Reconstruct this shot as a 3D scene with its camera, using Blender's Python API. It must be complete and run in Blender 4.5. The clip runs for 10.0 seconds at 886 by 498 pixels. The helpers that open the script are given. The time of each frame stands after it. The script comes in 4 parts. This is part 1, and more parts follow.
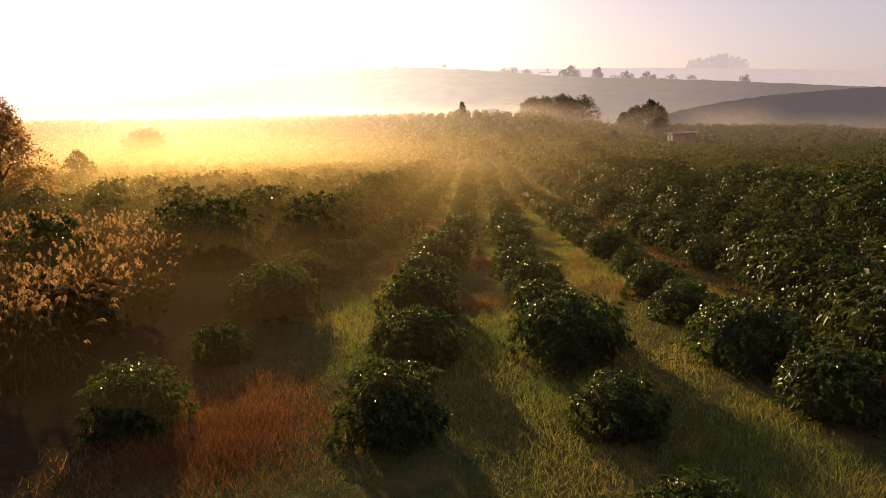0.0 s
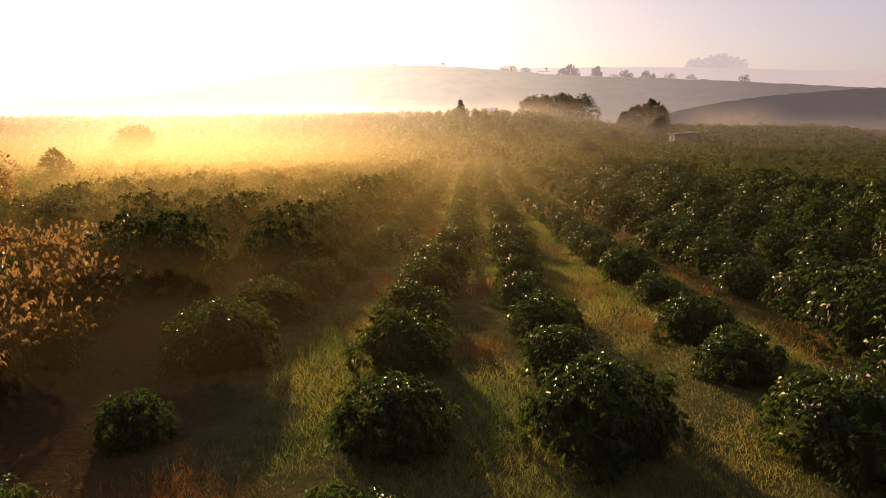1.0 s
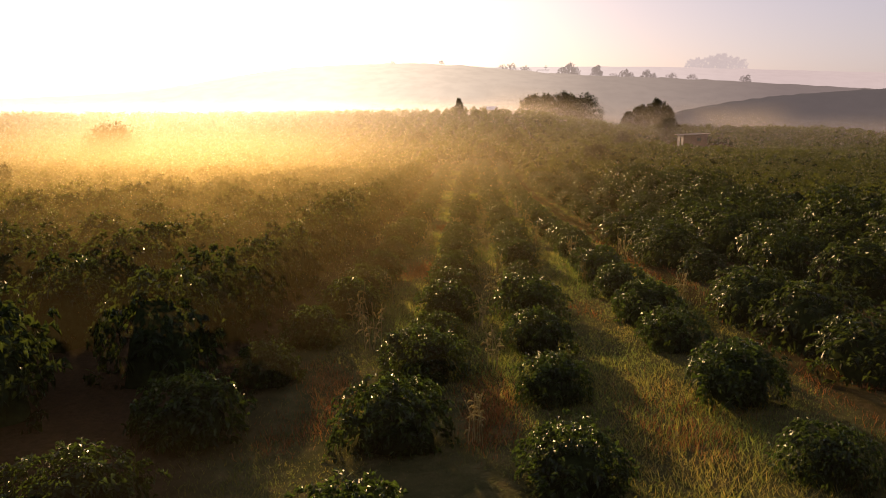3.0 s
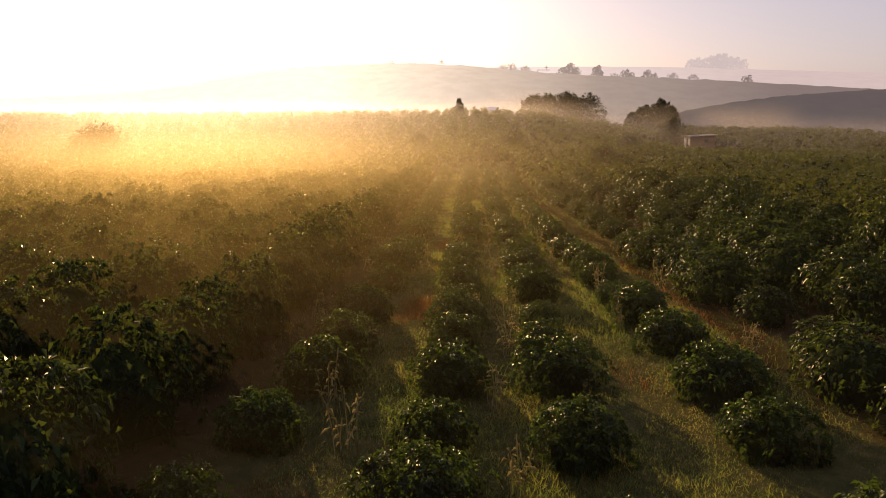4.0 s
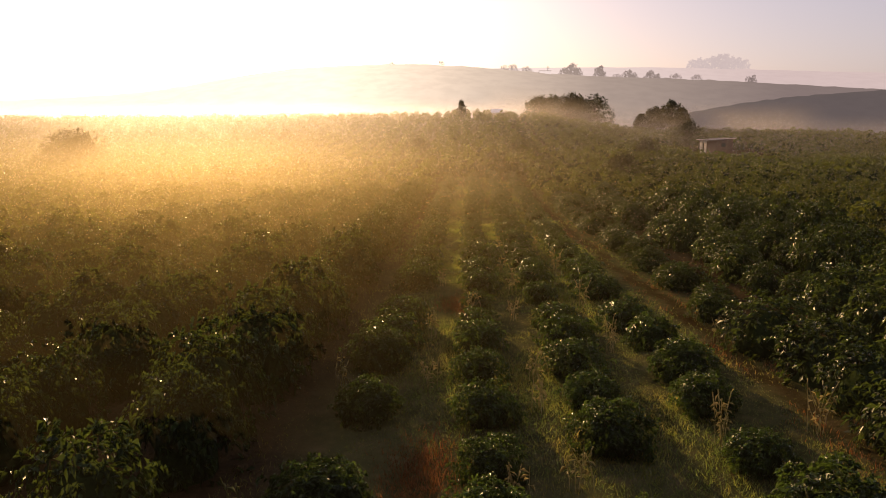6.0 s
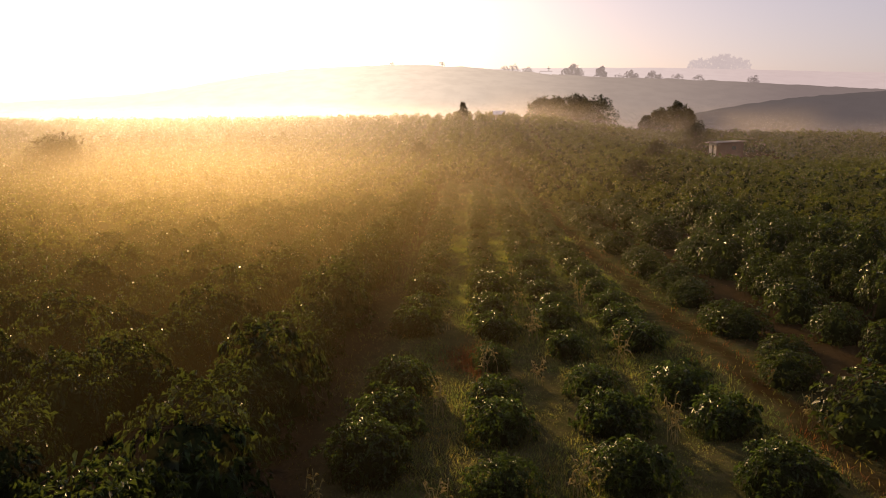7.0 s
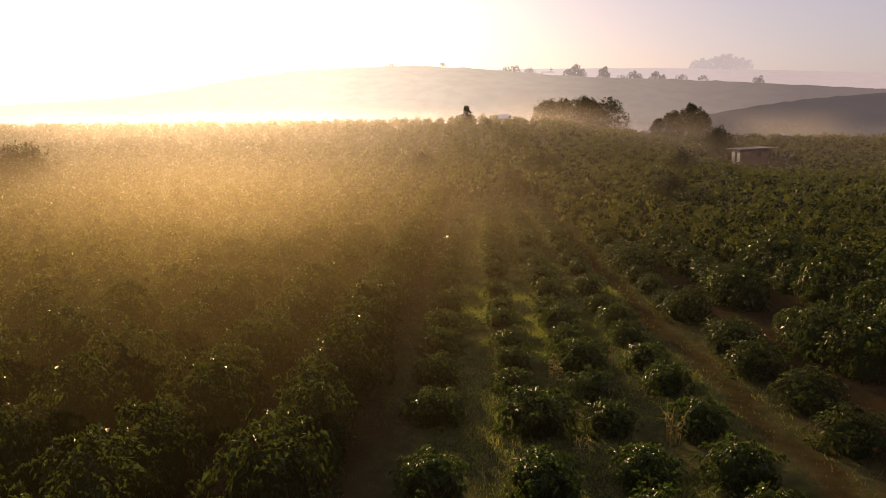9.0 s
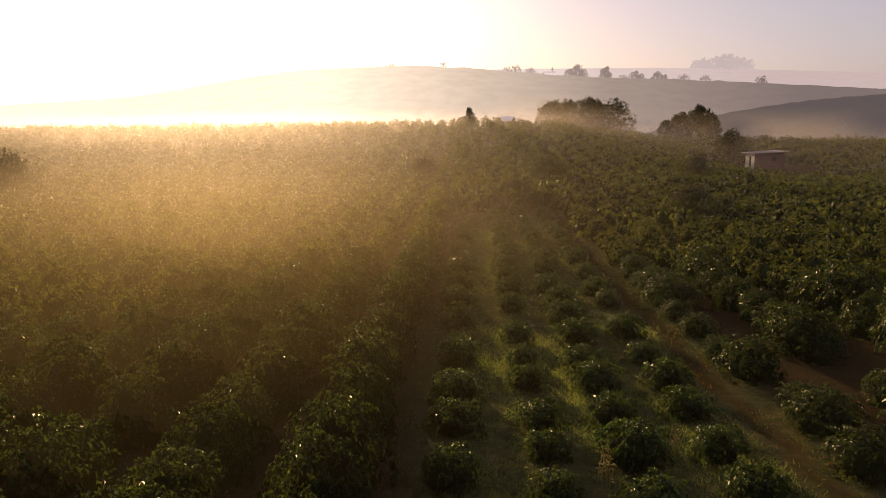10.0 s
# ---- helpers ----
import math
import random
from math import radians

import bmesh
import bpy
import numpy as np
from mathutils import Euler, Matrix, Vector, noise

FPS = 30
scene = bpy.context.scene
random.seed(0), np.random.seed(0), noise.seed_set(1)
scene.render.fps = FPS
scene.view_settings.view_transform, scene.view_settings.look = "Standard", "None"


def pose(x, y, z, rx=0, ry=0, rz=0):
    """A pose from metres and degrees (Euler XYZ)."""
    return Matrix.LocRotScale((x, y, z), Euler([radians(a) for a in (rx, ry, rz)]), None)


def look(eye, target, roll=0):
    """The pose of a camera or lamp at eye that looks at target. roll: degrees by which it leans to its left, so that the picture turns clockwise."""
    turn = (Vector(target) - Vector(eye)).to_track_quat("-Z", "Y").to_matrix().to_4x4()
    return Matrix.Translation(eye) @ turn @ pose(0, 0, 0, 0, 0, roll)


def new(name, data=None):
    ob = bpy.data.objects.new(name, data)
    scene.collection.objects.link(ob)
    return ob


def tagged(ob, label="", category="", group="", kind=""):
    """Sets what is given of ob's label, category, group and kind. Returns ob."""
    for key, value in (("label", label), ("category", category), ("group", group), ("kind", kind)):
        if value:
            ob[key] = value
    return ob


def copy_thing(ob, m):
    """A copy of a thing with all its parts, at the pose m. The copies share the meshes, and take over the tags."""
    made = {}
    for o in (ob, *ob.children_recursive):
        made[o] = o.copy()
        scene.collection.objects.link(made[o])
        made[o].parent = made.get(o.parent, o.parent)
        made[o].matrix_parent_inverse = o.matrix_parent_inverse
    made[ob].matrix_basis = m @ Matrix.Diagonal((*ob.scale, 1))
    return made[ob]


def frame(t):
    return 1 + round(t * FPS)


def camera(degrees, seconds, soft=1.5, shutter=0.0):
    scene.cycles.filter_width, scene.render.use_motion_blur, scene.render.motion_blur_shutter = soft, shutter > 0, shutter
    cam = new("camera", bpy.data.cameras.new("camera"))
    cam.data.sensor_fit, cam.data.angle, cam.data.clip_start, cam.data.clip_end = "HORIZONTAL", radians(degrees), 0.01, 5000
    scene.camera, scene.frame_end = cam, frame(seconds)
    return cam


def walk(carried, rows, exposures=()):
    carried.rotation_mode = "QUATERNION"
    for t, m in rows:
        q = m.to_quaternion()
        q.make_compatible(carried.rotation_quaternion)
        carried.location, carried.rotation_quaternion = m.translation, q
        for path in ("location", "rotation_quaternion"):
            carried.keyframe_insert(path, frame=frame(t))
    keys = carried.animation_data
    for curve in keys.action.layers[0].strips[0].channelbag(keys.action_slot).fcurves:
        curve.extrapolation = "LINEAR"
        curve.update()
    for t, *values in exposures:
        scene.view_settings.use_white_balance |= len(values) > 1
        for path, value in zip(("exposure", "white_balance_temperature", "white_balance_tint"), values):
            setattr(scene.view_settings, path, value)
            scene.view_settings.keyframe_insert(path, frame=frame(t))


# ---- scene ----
cam = camera(60.0, 10.0, 1.0)
PATH = [
    (0.0, 0.909, 6.714, 7.442, 2.078, -10.096, -0.760),
    (0.5, 0.899, 8.620, 7.467, 1.980, -10.174, -0.548),
    (1.0, 0.913, 10.613, 7.478, 1.900, -10.235, -0.375),
    (1.5, 0.927, 12.827, 7.484, 1.836, -10.281, -0.239),
    (2.0, 0.927, 15.276, 7.490, 1.785, -10.314, -0.136),
    (2.5, 0.902, 17.910, 7.502, 1.748, -10.335, -0.064),
    (3.0, 0.848, 20.655, 7.524, 1.723, -10.345, -0.018),
    (3.5, 0.763, 23.445, 7.560, 1.707, -10.345, 0.004),
    (4.0, 0.648, 26.229, 7.613, 1.701, -10.338, 0.006),
    (4.5, 0.508, 28.986, 7.684, 1.703, -10.325, -0.009),
    (5.0, 0.349, 31.722, 7.775, 1.710, -10.307, -0.039),
    (5.5, 0.175, 34.461, 7.886, 1.723, -10.285, -0.079),
    (6.0, -0.008, 37.240, 8.018, 1.740, -10.261, -0.126),
    (6.5, -0.195, 40.094, 8.171, 1.758, -10.236, -0.178),
    (7.0, -0.383, 43.048, 8.344, 1.778, -10.212, -0.230),
    (7.5, -0.574, 46.112, 8.535, 1.798, -10.190, -0.281),
    (8.0, -0.772, 49.269, 8.745, 1.815, -10.172, -0.326),
    (8.5, -0.986, 52.490, 8.972, 1.830, -10.159, -0.363),
    (9.0, -1.229, 55.738, 9.214, 1.841, -10.152, -0.387),
    (9.5, -1.522, 58.992, 9.472, 1.845, -10.154, -0.397),
    (10.0, -1.892, 62.286, 9.742, 1.843, -10.164, -0.388),
]
walk(cam, [(t, pose(x, y, z, 90 + pitch, 0, yaw) @ pose(0, 0, 0, 0, 0, roll)) for t, x, y, z, yaw, pitch, roll in PATH],
     exposures=[(0.0, 1.06, 6400, 24), (6.0, 1.03, 6400, 24), (10.0, 0.9, 6400, 24)])

# ---- world, sun, exposure ----
SUN_AZ, SUN_EL = 19.0, 9.6  # degrees to the left of +y, and above the horizon
world = bpy.data.worlds.new("morning_sky")
scene.world = world
world.use_nodes = True
wn, wl = world.node_tree.nodes, world.node_tree.links
sky = wn.new("ShaderNodeTexSky")
sky.sky_type, sky.sun_disc = "NISHITA", False
sky.sun_elevation, sky.sun_rotation = radians(SUN_EL), radians(-SUN_AZ)
sky.altitude, sky.air_density, sky.dust_density, sky.ozone_density = 500, 0.8, 3.0, 1.1
tint = wn.new("ShaderNodeMix")
tint.data_type, tint.blend_type = "RGBA", "MULTIPLY"
tint.inputs[0].default_value, tint.inputs[7].default_value = 1.0, (1.0, 0.94, 0.94, 1)
wl.new(sky.outputs["Color"], tint.inputs[6])
haze = wn.new("ShaderNodeMix")  # the whitish veil of a hazy sky
haze.data_type = "RGBA"
haze.inputs[0].default_value, haze.inputs[7].default_value = 0.42, (6.6, 6.0, 6.2, 1)
wl.new(tint.outputs[2], haze.inputs[6])
wl.new(haze.outputs[2], wn["Background"].inputs["Color"])
wn["Background"].inputs["Strength"].default_value = 0.052

sun_data = bpy.data.lights.new("sun", "SUN")
sun_data.energy, sun_data.angle, sun_data.color = 4.2, radians(1.2), (1.0, 0.67, 0.26)
sun = new("sun", sun_data)
sun_dir = Vector((-math.sin(radians(SUN_AZ)) * math.cos(radians(SUN_EL)), math.cos(radians(SUN_AZ)) * math.cos(radians(SUN_EL)), math.sin(radians(SUN_EL))))
sun.matrix_world = look(sun_dir * 300, (0, 0, 0))

rng = np.random.default_rng(7)


# ---- materials ----
def material(name):
    m = bpy.data.materials.new(name)
    m.use_nodes = True
    return m, m.node_tree.nodes, m.node_tree.links, m.node_tree.nodes["Principled BSDF"]


def ramp(nodes, links, source, stops):
    r = nodes.new("ShaderNodeValToRGB")
    while len(r.color_ramp.elements) < len(stops):
        r.color_ramp.elements.new(0.5)
    for e, (at, c) in zip(r.color_ramp.elements, stops):
        e.position, e.color = at, (*c, 1)
    links.new(source, r.inputs["Fac"])
    return r.outputs["Color"]


def noise_of(nodes, links, scale, detail=4.0, coords=None, rough=0.6):
    n = nodes.new("ShaderNodeTexNoise")
    n.inputs["Scale"].default_value, n.inputs["Detail"].default_value, n.inputs["Roughness"].default_value = scale, detail, rough
    if coords is not None:
        links.new(coords, n.inputs["Vector"])
    return n.outputs["Fac"]


def mix_colour(nodes, links, fac, a, b, how="MIX"):
    m = nodes.new("ShaderNodeMix")
    m.data_type, m.blend_type = "RGBA", how
    for value, slot in ((fac, 0), (a, 6), (b, 7)):
        if isinstance(value, (int, float)):
            m.inputs[slot].default_value = value
        elif isinstance(value, tuple):
            m.inputs[slot].default_value = (*value, 1)
        else:
            links.new(value, m.inputs[slot])
    return m.outputs[2]


def maths(nodes, links, how, a, b=0.0, c=0.0):
    m = nodes.new("ShaderNodeMath")
    m.operation = how
    for i, value in enumerate((a, b, c)):
        if isinstance(value, (int, float)):
            m.inputs[i].default_value = value
        else:
            links.new(value, m.inputs[i])
    return m.outputs[0]


def leaf_material(name, dark, light, shine, through_colour, rough=0.55, through_share=0.26):
    """Leaves: tone by leaf and by plant, waxy gloss, light that comes through the blade."""
    m, n, l, p = material(name)
    geo, info = n.new("ShaderNodeNewGeometry"), n.new("ShaderNodeObjectInfo")
    tone = ramp(n, l, geo.outputs["Random Per Island"], [(0.0, dark), (0.75, light), (1.0, shine)])
    plant = maths(n, l, "MULTIPLY_ADD", info.outputs["Random"], 0.5, 0.75)
    grey = n.new("ShaderNodeCombineColor")
    for k in range(3):
        l.new(plant, grey.inputs[k])
    colour = mix_colour(n, l, 1.0, tone, grey.outputs[0], "MULTIPLY")
    vein = noise_of(n, l, 30.0, 2.0, geo.outputs["Position"])
    colour = mix_colour(n, l, maths(n, l, "MULTIPLY", vein, 0.35), colour, tuple(0.5 * v for v in dark))
    l.new(colour, p.inputs["Base Color"])
    l.new(maths(n, l, "MULTIPLY_ADD", vein, 0.25, rough - 0.12), p.inputs["Roughness"])
    p.inputs["IOR"].default_value = 1.3
    p.inputs["Specular IOR Level"].default_value = 0.22
    tr, mx = n.new("ShaderNodeBsdfTranslucent"), n.new("ShaderNodeMixShader")
    tr.inputs["Color"].default_value = (*through_colour, 1)
    mx.inputs[0].default_value = through_share
    l.new(p.outputs[0], mx.inputs[1])
    l.new(tr.outputs[0], mx.inputs[2])
    l.new(mx.outputs[0], n["Material Output"].inputs["Surface"])
    return m


def bark_material(name, dark, light):
    m, n, l, p = material(name)
    geo = n.new("ShaderNodeNewGeometry")
    f = noise_of(n, l, 9.0, 6.0, geo.outputs["Position"])
    l.new(ramp(n, l, f, [(0.3, dark), (0.7, light)]), p.inputs["Base Color"])
    p.inputs["Roughness"].default_value = 0.9
    b = n.new("ShaderNodeBump")
    b.inputs["Strength"].default_value, b.inputs["Distance"].default_value = 0.6, 0.02
    l.new(f, b.inputs["Height"])
    l.new(b.outputs[0], p.inputs["Normal"])
    return m


def blade_material(name, stops, through_gain, through_share=0.4):
    m, n, l, p = material(name)
    geo = n.new("ShaderNodeNewGeometry")
    big = noise_of(n, l, 0.35, 3.0, geo.outputs["Position"])
    f = maths(n, l, "MULTIPLY_ADD", geo.outputs["Random Per Island"], 0.45, maths(n, l, "MULTIPLY_ADD", big, 1.3, -0.4))
    tone = ramp(n, l, f, stops)
    l.new(tone, p.inputs["Base Color"])
    p.inputs["Roughness"].default_value = 0.65
    p.inputs["Specular IOR Level"].default_value = 0.12
    tr, mx = n.new("ShaderNodeBsdfTranslucent"), n.new("ShaderNodeMixShader")
    l.new(mix_colour(n, l, 1.0, tone, through_gain, "MULTIPLY"), tr.inputs["Color"])
    mx.inputs[0].default_value = through_share
    l.new(p.outputs[0], mx.inputs[1])
    l.new(tr.outputs[0], mx.inputs[2])
    l.new(mx.outputs[0], n["Material Output"].inputs["Surface"])
    return m


LEAF = leaf_material("coffee_leaf", (0.006, 0.011, 0.004), (0.012, 0.024, 0.007), (0.028, 0.048, 0.012), (0.12, 0.20, 0.028), 0.42, 0.20)
LEAF_OLD = leaf_material("old_coffee_leaf", (0.006, 0.011, 0.005), (0.012, 0.023, 0.008), (0.030, 0.050, 0.014), (0.11, 0.16, 0.026), 0.42, 0.20)
LEAF_FAR = leaf_material("orchard_leaf", (0.007, 0.013, 0.005), (0.016, 0.029, 0.008), (0.036, 0.054, 0.013), (0.15, 0.175, 0.026), 0.55)
LEAF_TREE = leaf_material("tree_leaf", (0.024, 0.034, 0.014), (0.045, 0.058, 0.02), (0.07, 0.08, 0.03), (0.07, 0.07, 0.025), 0.55)
LEAF_DRY = leaf_material("dry_leaf", (0.20, 0.13, 0.055), (0.38, 0.28, 0.12), (0.58, 0.46, 0.24), (0.94, 0.66, 0.27), 0.5, 0.62)
REED_LEAF = leaf_material("reed_leaf", (0.06, 0.045, 0.018), (0.11, 0.085, 0.032), (0.18, 0.14, 0.055), (0.36, 0.22, 0.07), 0.6, 0.4)
# Browner copy of tree_leaf: the gold of backlight is put into its colours.
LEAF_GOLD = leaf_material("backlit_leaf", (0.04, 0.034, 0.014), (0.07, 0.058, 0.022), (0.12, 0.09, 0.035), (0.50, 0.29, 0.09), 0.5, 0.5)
BARK = bark_material("bark", (0.035, 0.025, 0.018), (0.11, 0.085, 0.06))
GRASS = blade_material("grass_blades", [(0.15, (0.036, 0.054, 0.016)), (0.45, (0.068, 0.076, 0.022)), (0.68, (0.11, 0.086, 0.030)), (0.95, (0.15, 0.104, 0.040))], (3.3, 3.6, 2.1), 0.5)
GRASS_GREEN = blade_material("green_grass_blades", [(0.15, (0.034, 0.052, 0.016)), (0.5, (0.060, 0.072, 0.022)), (0.9, (0.10, 0.086, 0.032))], (4.0, 4.4, 2.4), 0.5)
LEAF.node_tree.nodes["Principled BSDF"].inputs["Specular IOR Level"].default_value = 0.34
LEAF_FAR.node_tree.nodes["Principled BSDF"].inputs["Specular IOR Level"].default_value = 0.12
# Near-black green puts the shade within the crowns into the core's colour.
CROWN_SHADE = bark_material("crown_shade", (0.012, 0.017, 0.007), (0.028, 0.040, 0.013))
CROWN_SHADE.node_tree.nodes["Principled BSDF"].inputs["Specular IOR Level"].default_value = 0.0
STALK = blade_material("dry_stalks", [(0.2, (0.12, 0.12, 0.04)), (0.8, (0.34, 0.28, 0.13))], (1.3, 1.2, 1.0), 0.3)


def ground_material():
    """Grass mould, red earth on the cart track and under the rows, by noise and by the plan of the field."""
    m, n, l, p = material("field_soil")
    geo, sep = n.new("ShaderNodeNewGeometry"), n.new("ShaderNodeSeparateXYZ")
    l.new(geo.outputs["Position"], sep.inputs[0])
    pos = geo.outputs["Position"]
    wob = maths(n, l, "MULTIPLY_ADD", noise_of(n, l, 0.25, 3.0, pos), 2.4, -1.2)
    x = maths(n, l, "ADD", sep.outputs[0], wob)
    grain, patch, clod = noise_of(n, l, 2.2, 8.0, pos), noise_of(n, l, 0.18, 4.0, pos), noise_of(n, l, 9.0, 6.0, pos)
    mould = ramp(n, l, grain, [(0.3, (0.032, 0.038, 0.015)), (0.55, (0.058, 0.056, 0.022)), (0.75, (0.095, 0.075, 0.035))])
    earth = ramp(n, l, clod, [(0.25, (0.016, 0.008, 0.004)), (0.55, (0.028, 0.012, 0.006)), (0.8, (0.045, 0.019, 0.010))])
    brown = ramp(n, l, clod, [(0.25, (0.020, 0.012, 0.007)), (0.75, (0.050, 0.030, 0.017))])
    def band(at, half, soft):
        d = maths(n, l, "ABSOLUTE", maths(n, l, "SUBTRACT", x, at))
        return maths(n, l, "SUBTRACT", 1.0, maths(n, l, "SMOOTH_MIN", maths(n, l, "MAXIMUM", maths(n, l, "DIVIDE", maths(n, l, "SUBTRACT", d, half), soft), 0.0), 1.0, 0.1))
    left = maths(n, l, "MINIMUM", maths(n, l, "MAXIMUM", maths(n, l, "MULTIPLY", maths(n, l, "SUBTRACT", -2.6, x), 0.6), 0.0), 1.0)
    c = mix_colour(n, l, maths(n, l, "MULTIPLY", left, 0.85), mould, brown)
    right = maths(n, l, "MINIMUM", maths(n, l, "MAXIMUM", maths(n, l, "MULTIPLY", maths(n, l, "SUBTRACT", x, 8.9), 1.0), 0.0), 1.0)
    c = mix_colour(n, l, maths(n, l, "MULTIPLY", right, 0.8), c, brown)
    turn = n.new("ShaderNodeMapRange")
    turn.interpolation_type = "SMOOTHSTEP"
    l.new(sep.outputs[1], turn.inputs[0])
    turn.inputs[1].default_value, turn.inputs[2].default_value, turn.inputs[3].default_value, turn.inputs[4].default_value = 40, 90, 8.45, 7.8
    track = maths(n, l, "MULTIPLY", band(turn.outputs[0], 0.15, 0.5), maths(n, l, "MULTIPLY_ADD", patch, 1.1, 0.1))
    c = mix_colour(n, l, maths(n, l, "MINIMUM", track, 1.0), c, earth)
    l.new(c, p.inputs["Base Color"])
    p.inputs["Roughness"].default_value = 1.0
    p.inputs["Specular IOR Level"].default_value = 0.0
    b = n.new("ShaderNodeBump")
    b.inputs["Strength"].default_value, b.inputs["Distance"].default_value = 0.8, 0.06
    l.new(clod, b.inputs["Height"])
    l.new(b.outputs[0], p.inputs["Normal"])
    return m


def plain_material(name, dark, light, scale=3.0, rough=0.85, bump=0.01):
    m, n, l, p = material(name)
    tc = n.new("ShaderNodeTexCoord")
    f = noise_of(n, l, scale, 6.0, tc.outputs["Object"])
    l.new(ramp(n, l, f, [(0.3, dark), (0.7, light)]), p.inputs["Base Color"])
    p.inputs["Roughness"].default_value = rough
    b = n.new("ShaderNodeBump")
    b.inputs["Strength"].default_value, b.inputs["Distance"].default_value = 0.4, bump
    l.new(f, b.inputs["Height"])
    l.new(b.outputs[0], p.inputs["Normal"])
    return m


# ---- the lie of the land ----
RIDGE_Y = [-400, -60, 0, 20, 40, 60, 80, 100, 120, 145, 180, 220, 260, 300, 340, 420, 600, 900, 6000]
RIDGE_Z = [6.3, 6.1, 3.8, 2.8, 1.7, 0.68, -0.3, -1.1, -1.75, -2.0, -0.9, 2, 4.3, 5.0, 3.5, -6, -20, -26, -26]
_ys = np.linspace(-400, 6000, 12801)
_zs = np.interp(_ys, RIDGE_Y, RIDGE_Z)
_k = np.exp(-0.5 * (np.arange(-40, 41) / 14.0) ** 2)
_zs = np.convolve(np.pad(_zs, 40, mode="edge"), _k / _k.sum(), mode="valid")


def smooth(a, b, v):
    s = np.clip((np.asarray(v, float) - a) / (b - a), 0, 1)
    return s * s * (3 - 2 * s)


def ground(x, y):
    """Height of the field at x, y (numbers or arrays)."""
    x, y = np.asarray(x, float), np.asarray(y, float)
    z = np.interp(y, _ys, _zs)
    z = z - 5.0 * smooth(14, 60, x) * smooth(140, 225, y) * (1 - smooth(420, 600, y))
    z = z + 0.10 * np.sin(0.31 * x + 0.17 * y) * np.sin(0.23 * y - 0.11 * x) + 0.5 * np.sin(0.021 * x + 1.0) * smooth(60, 200, y)
    return z


def mesh_of(name, verts, faces, mat=None, smooth_shade=False):
    """A mesh from arrays: verts (n, 3) and faces (m, 3) or (m, 4)."""
    me = bpy.data.meshes.new(name)
    verts, faces = np.asarray(verts, np.float32), np.asarray(faces, np.int32)
    k = faces.shape[1]
    me.vertices.add(len(verts))
    me.vertices.foreach_set("co", verts.ravel())
    me.loops.add(faces.size)
    me.loops.foreach_set("vertex_index", faces.ravel())
    me.polygons.add(len(faces))
    me.polygons.foreach_set("loop_start", np.arange(0, faces.size, k, dtype=np.int32))
    me.polygons.foreach_set("loop_total", np.full(len(faces), k, np.int32))
    me.update(calc_edges=True)
    me.validate()
    if smooth_shade:
        me.shade_smooth()
    if mat:
        me.materials.append(mat)
    return me


def part(name, data, material_used, parent, label=""):
    """One mesh object under a thing or part; data is a mesh or a bmesh."""
    if isinstance(data, bmesh.types.BMesh):
        me = bpy.data.meshes.new(name)
        data.to_mesh(me)
        data.free()
        data = me
    if material_used and not data.materials:
        data.materials.append(material_used)
    ob = new(name, data)
    ob.parent = parent
    if label:
        ob["label"] = label
    return ob


def grid_lines(parts):
    out = []
    for a, b, n in parts:
        out.extend(np.linspace(a, b, n, endpoint=False))
    out.append(parts[-1][1])
    return np.array(out)


def sheet(xs, ys, height):
    gx, gy = np.meshgrid(xs, ys)
    v = np.stack([gx, gy, height(gx, gy)], -1).reshape(-1, 3)
    nx, ny = len(xs), len(ys)
    i = (np.arange(ny - 1)[:, None] * nx + np.arange(nx - 1)[None, :]).ravel()
    return v, np.stack([i, i + 1, i + nx + 1, i + nx], -1)


GX = grid_lines([(-4500, -600, 10), (-600, -100, 20), (-100, -20, 32), (-20, 24, 60), (24, 110, 34), (110, 600, 20), (600, 4500, 10)])
GY = grid_lines([(-400, -20, 16), (-20, 110, 104), (110, 340, 92), (340, 900, 30), (900, 4800, 12)])
gv, gf = sheet(GX, GY, ground)
gv[:, 2] += np.where((np.abs(gv[:, 0]) < 30) & (gv[:, 1] < 110), rng.normal(0, 0.02, len(gv)), 0)
ground_ob = new("ground", mesh_of("ground", gv, gf, ground_material(), True))
tagged(ground_ob, "grassy orchard ground with red earth track", "ground", kind="structure")


# ---- plants ----
def tube(path, radii, sides=6):
    """Vertices and quads of a tapered tube along a path."""
    path = np.asarray(path, float)
    vs, fs = [], []
    for i, (c, r) in enumerate(zip(path, radii)):
        d = path[min(i + 1, len(path) - 1)] - path[max(i - 1, 0)]
        d = d / (np.linalg.norm(d) + 1e-9)
        u = np.cross(d, (0.3, 1, 0.1))
        u /= np.linalg.norm(u)
        w = np.cross(d, u)
        a = np.arange(sides) * 2 * np.pi / sides
        vs.append(c + r * (np.cos(a)[:, None] * u + np.sin(a)[:, None] * w))
        if i:
            b = (i - 1) * sides
            k = np.arange(sides)
            fs.append(np.stack([b + k, b + (k + 1) % sides, b + sides + (k + 1) % sides, b + sides + k], -1))
    return np.concatenate(vs), np.concatenate(fs)


def join(pieces):
    vs, fs, at = [], [], 0
    for v, f in pieces:
        vs.append(v)
        fs.append(f + at)
        at += len(v)
    return np.concatenate(vs), np.concatenate(fs)


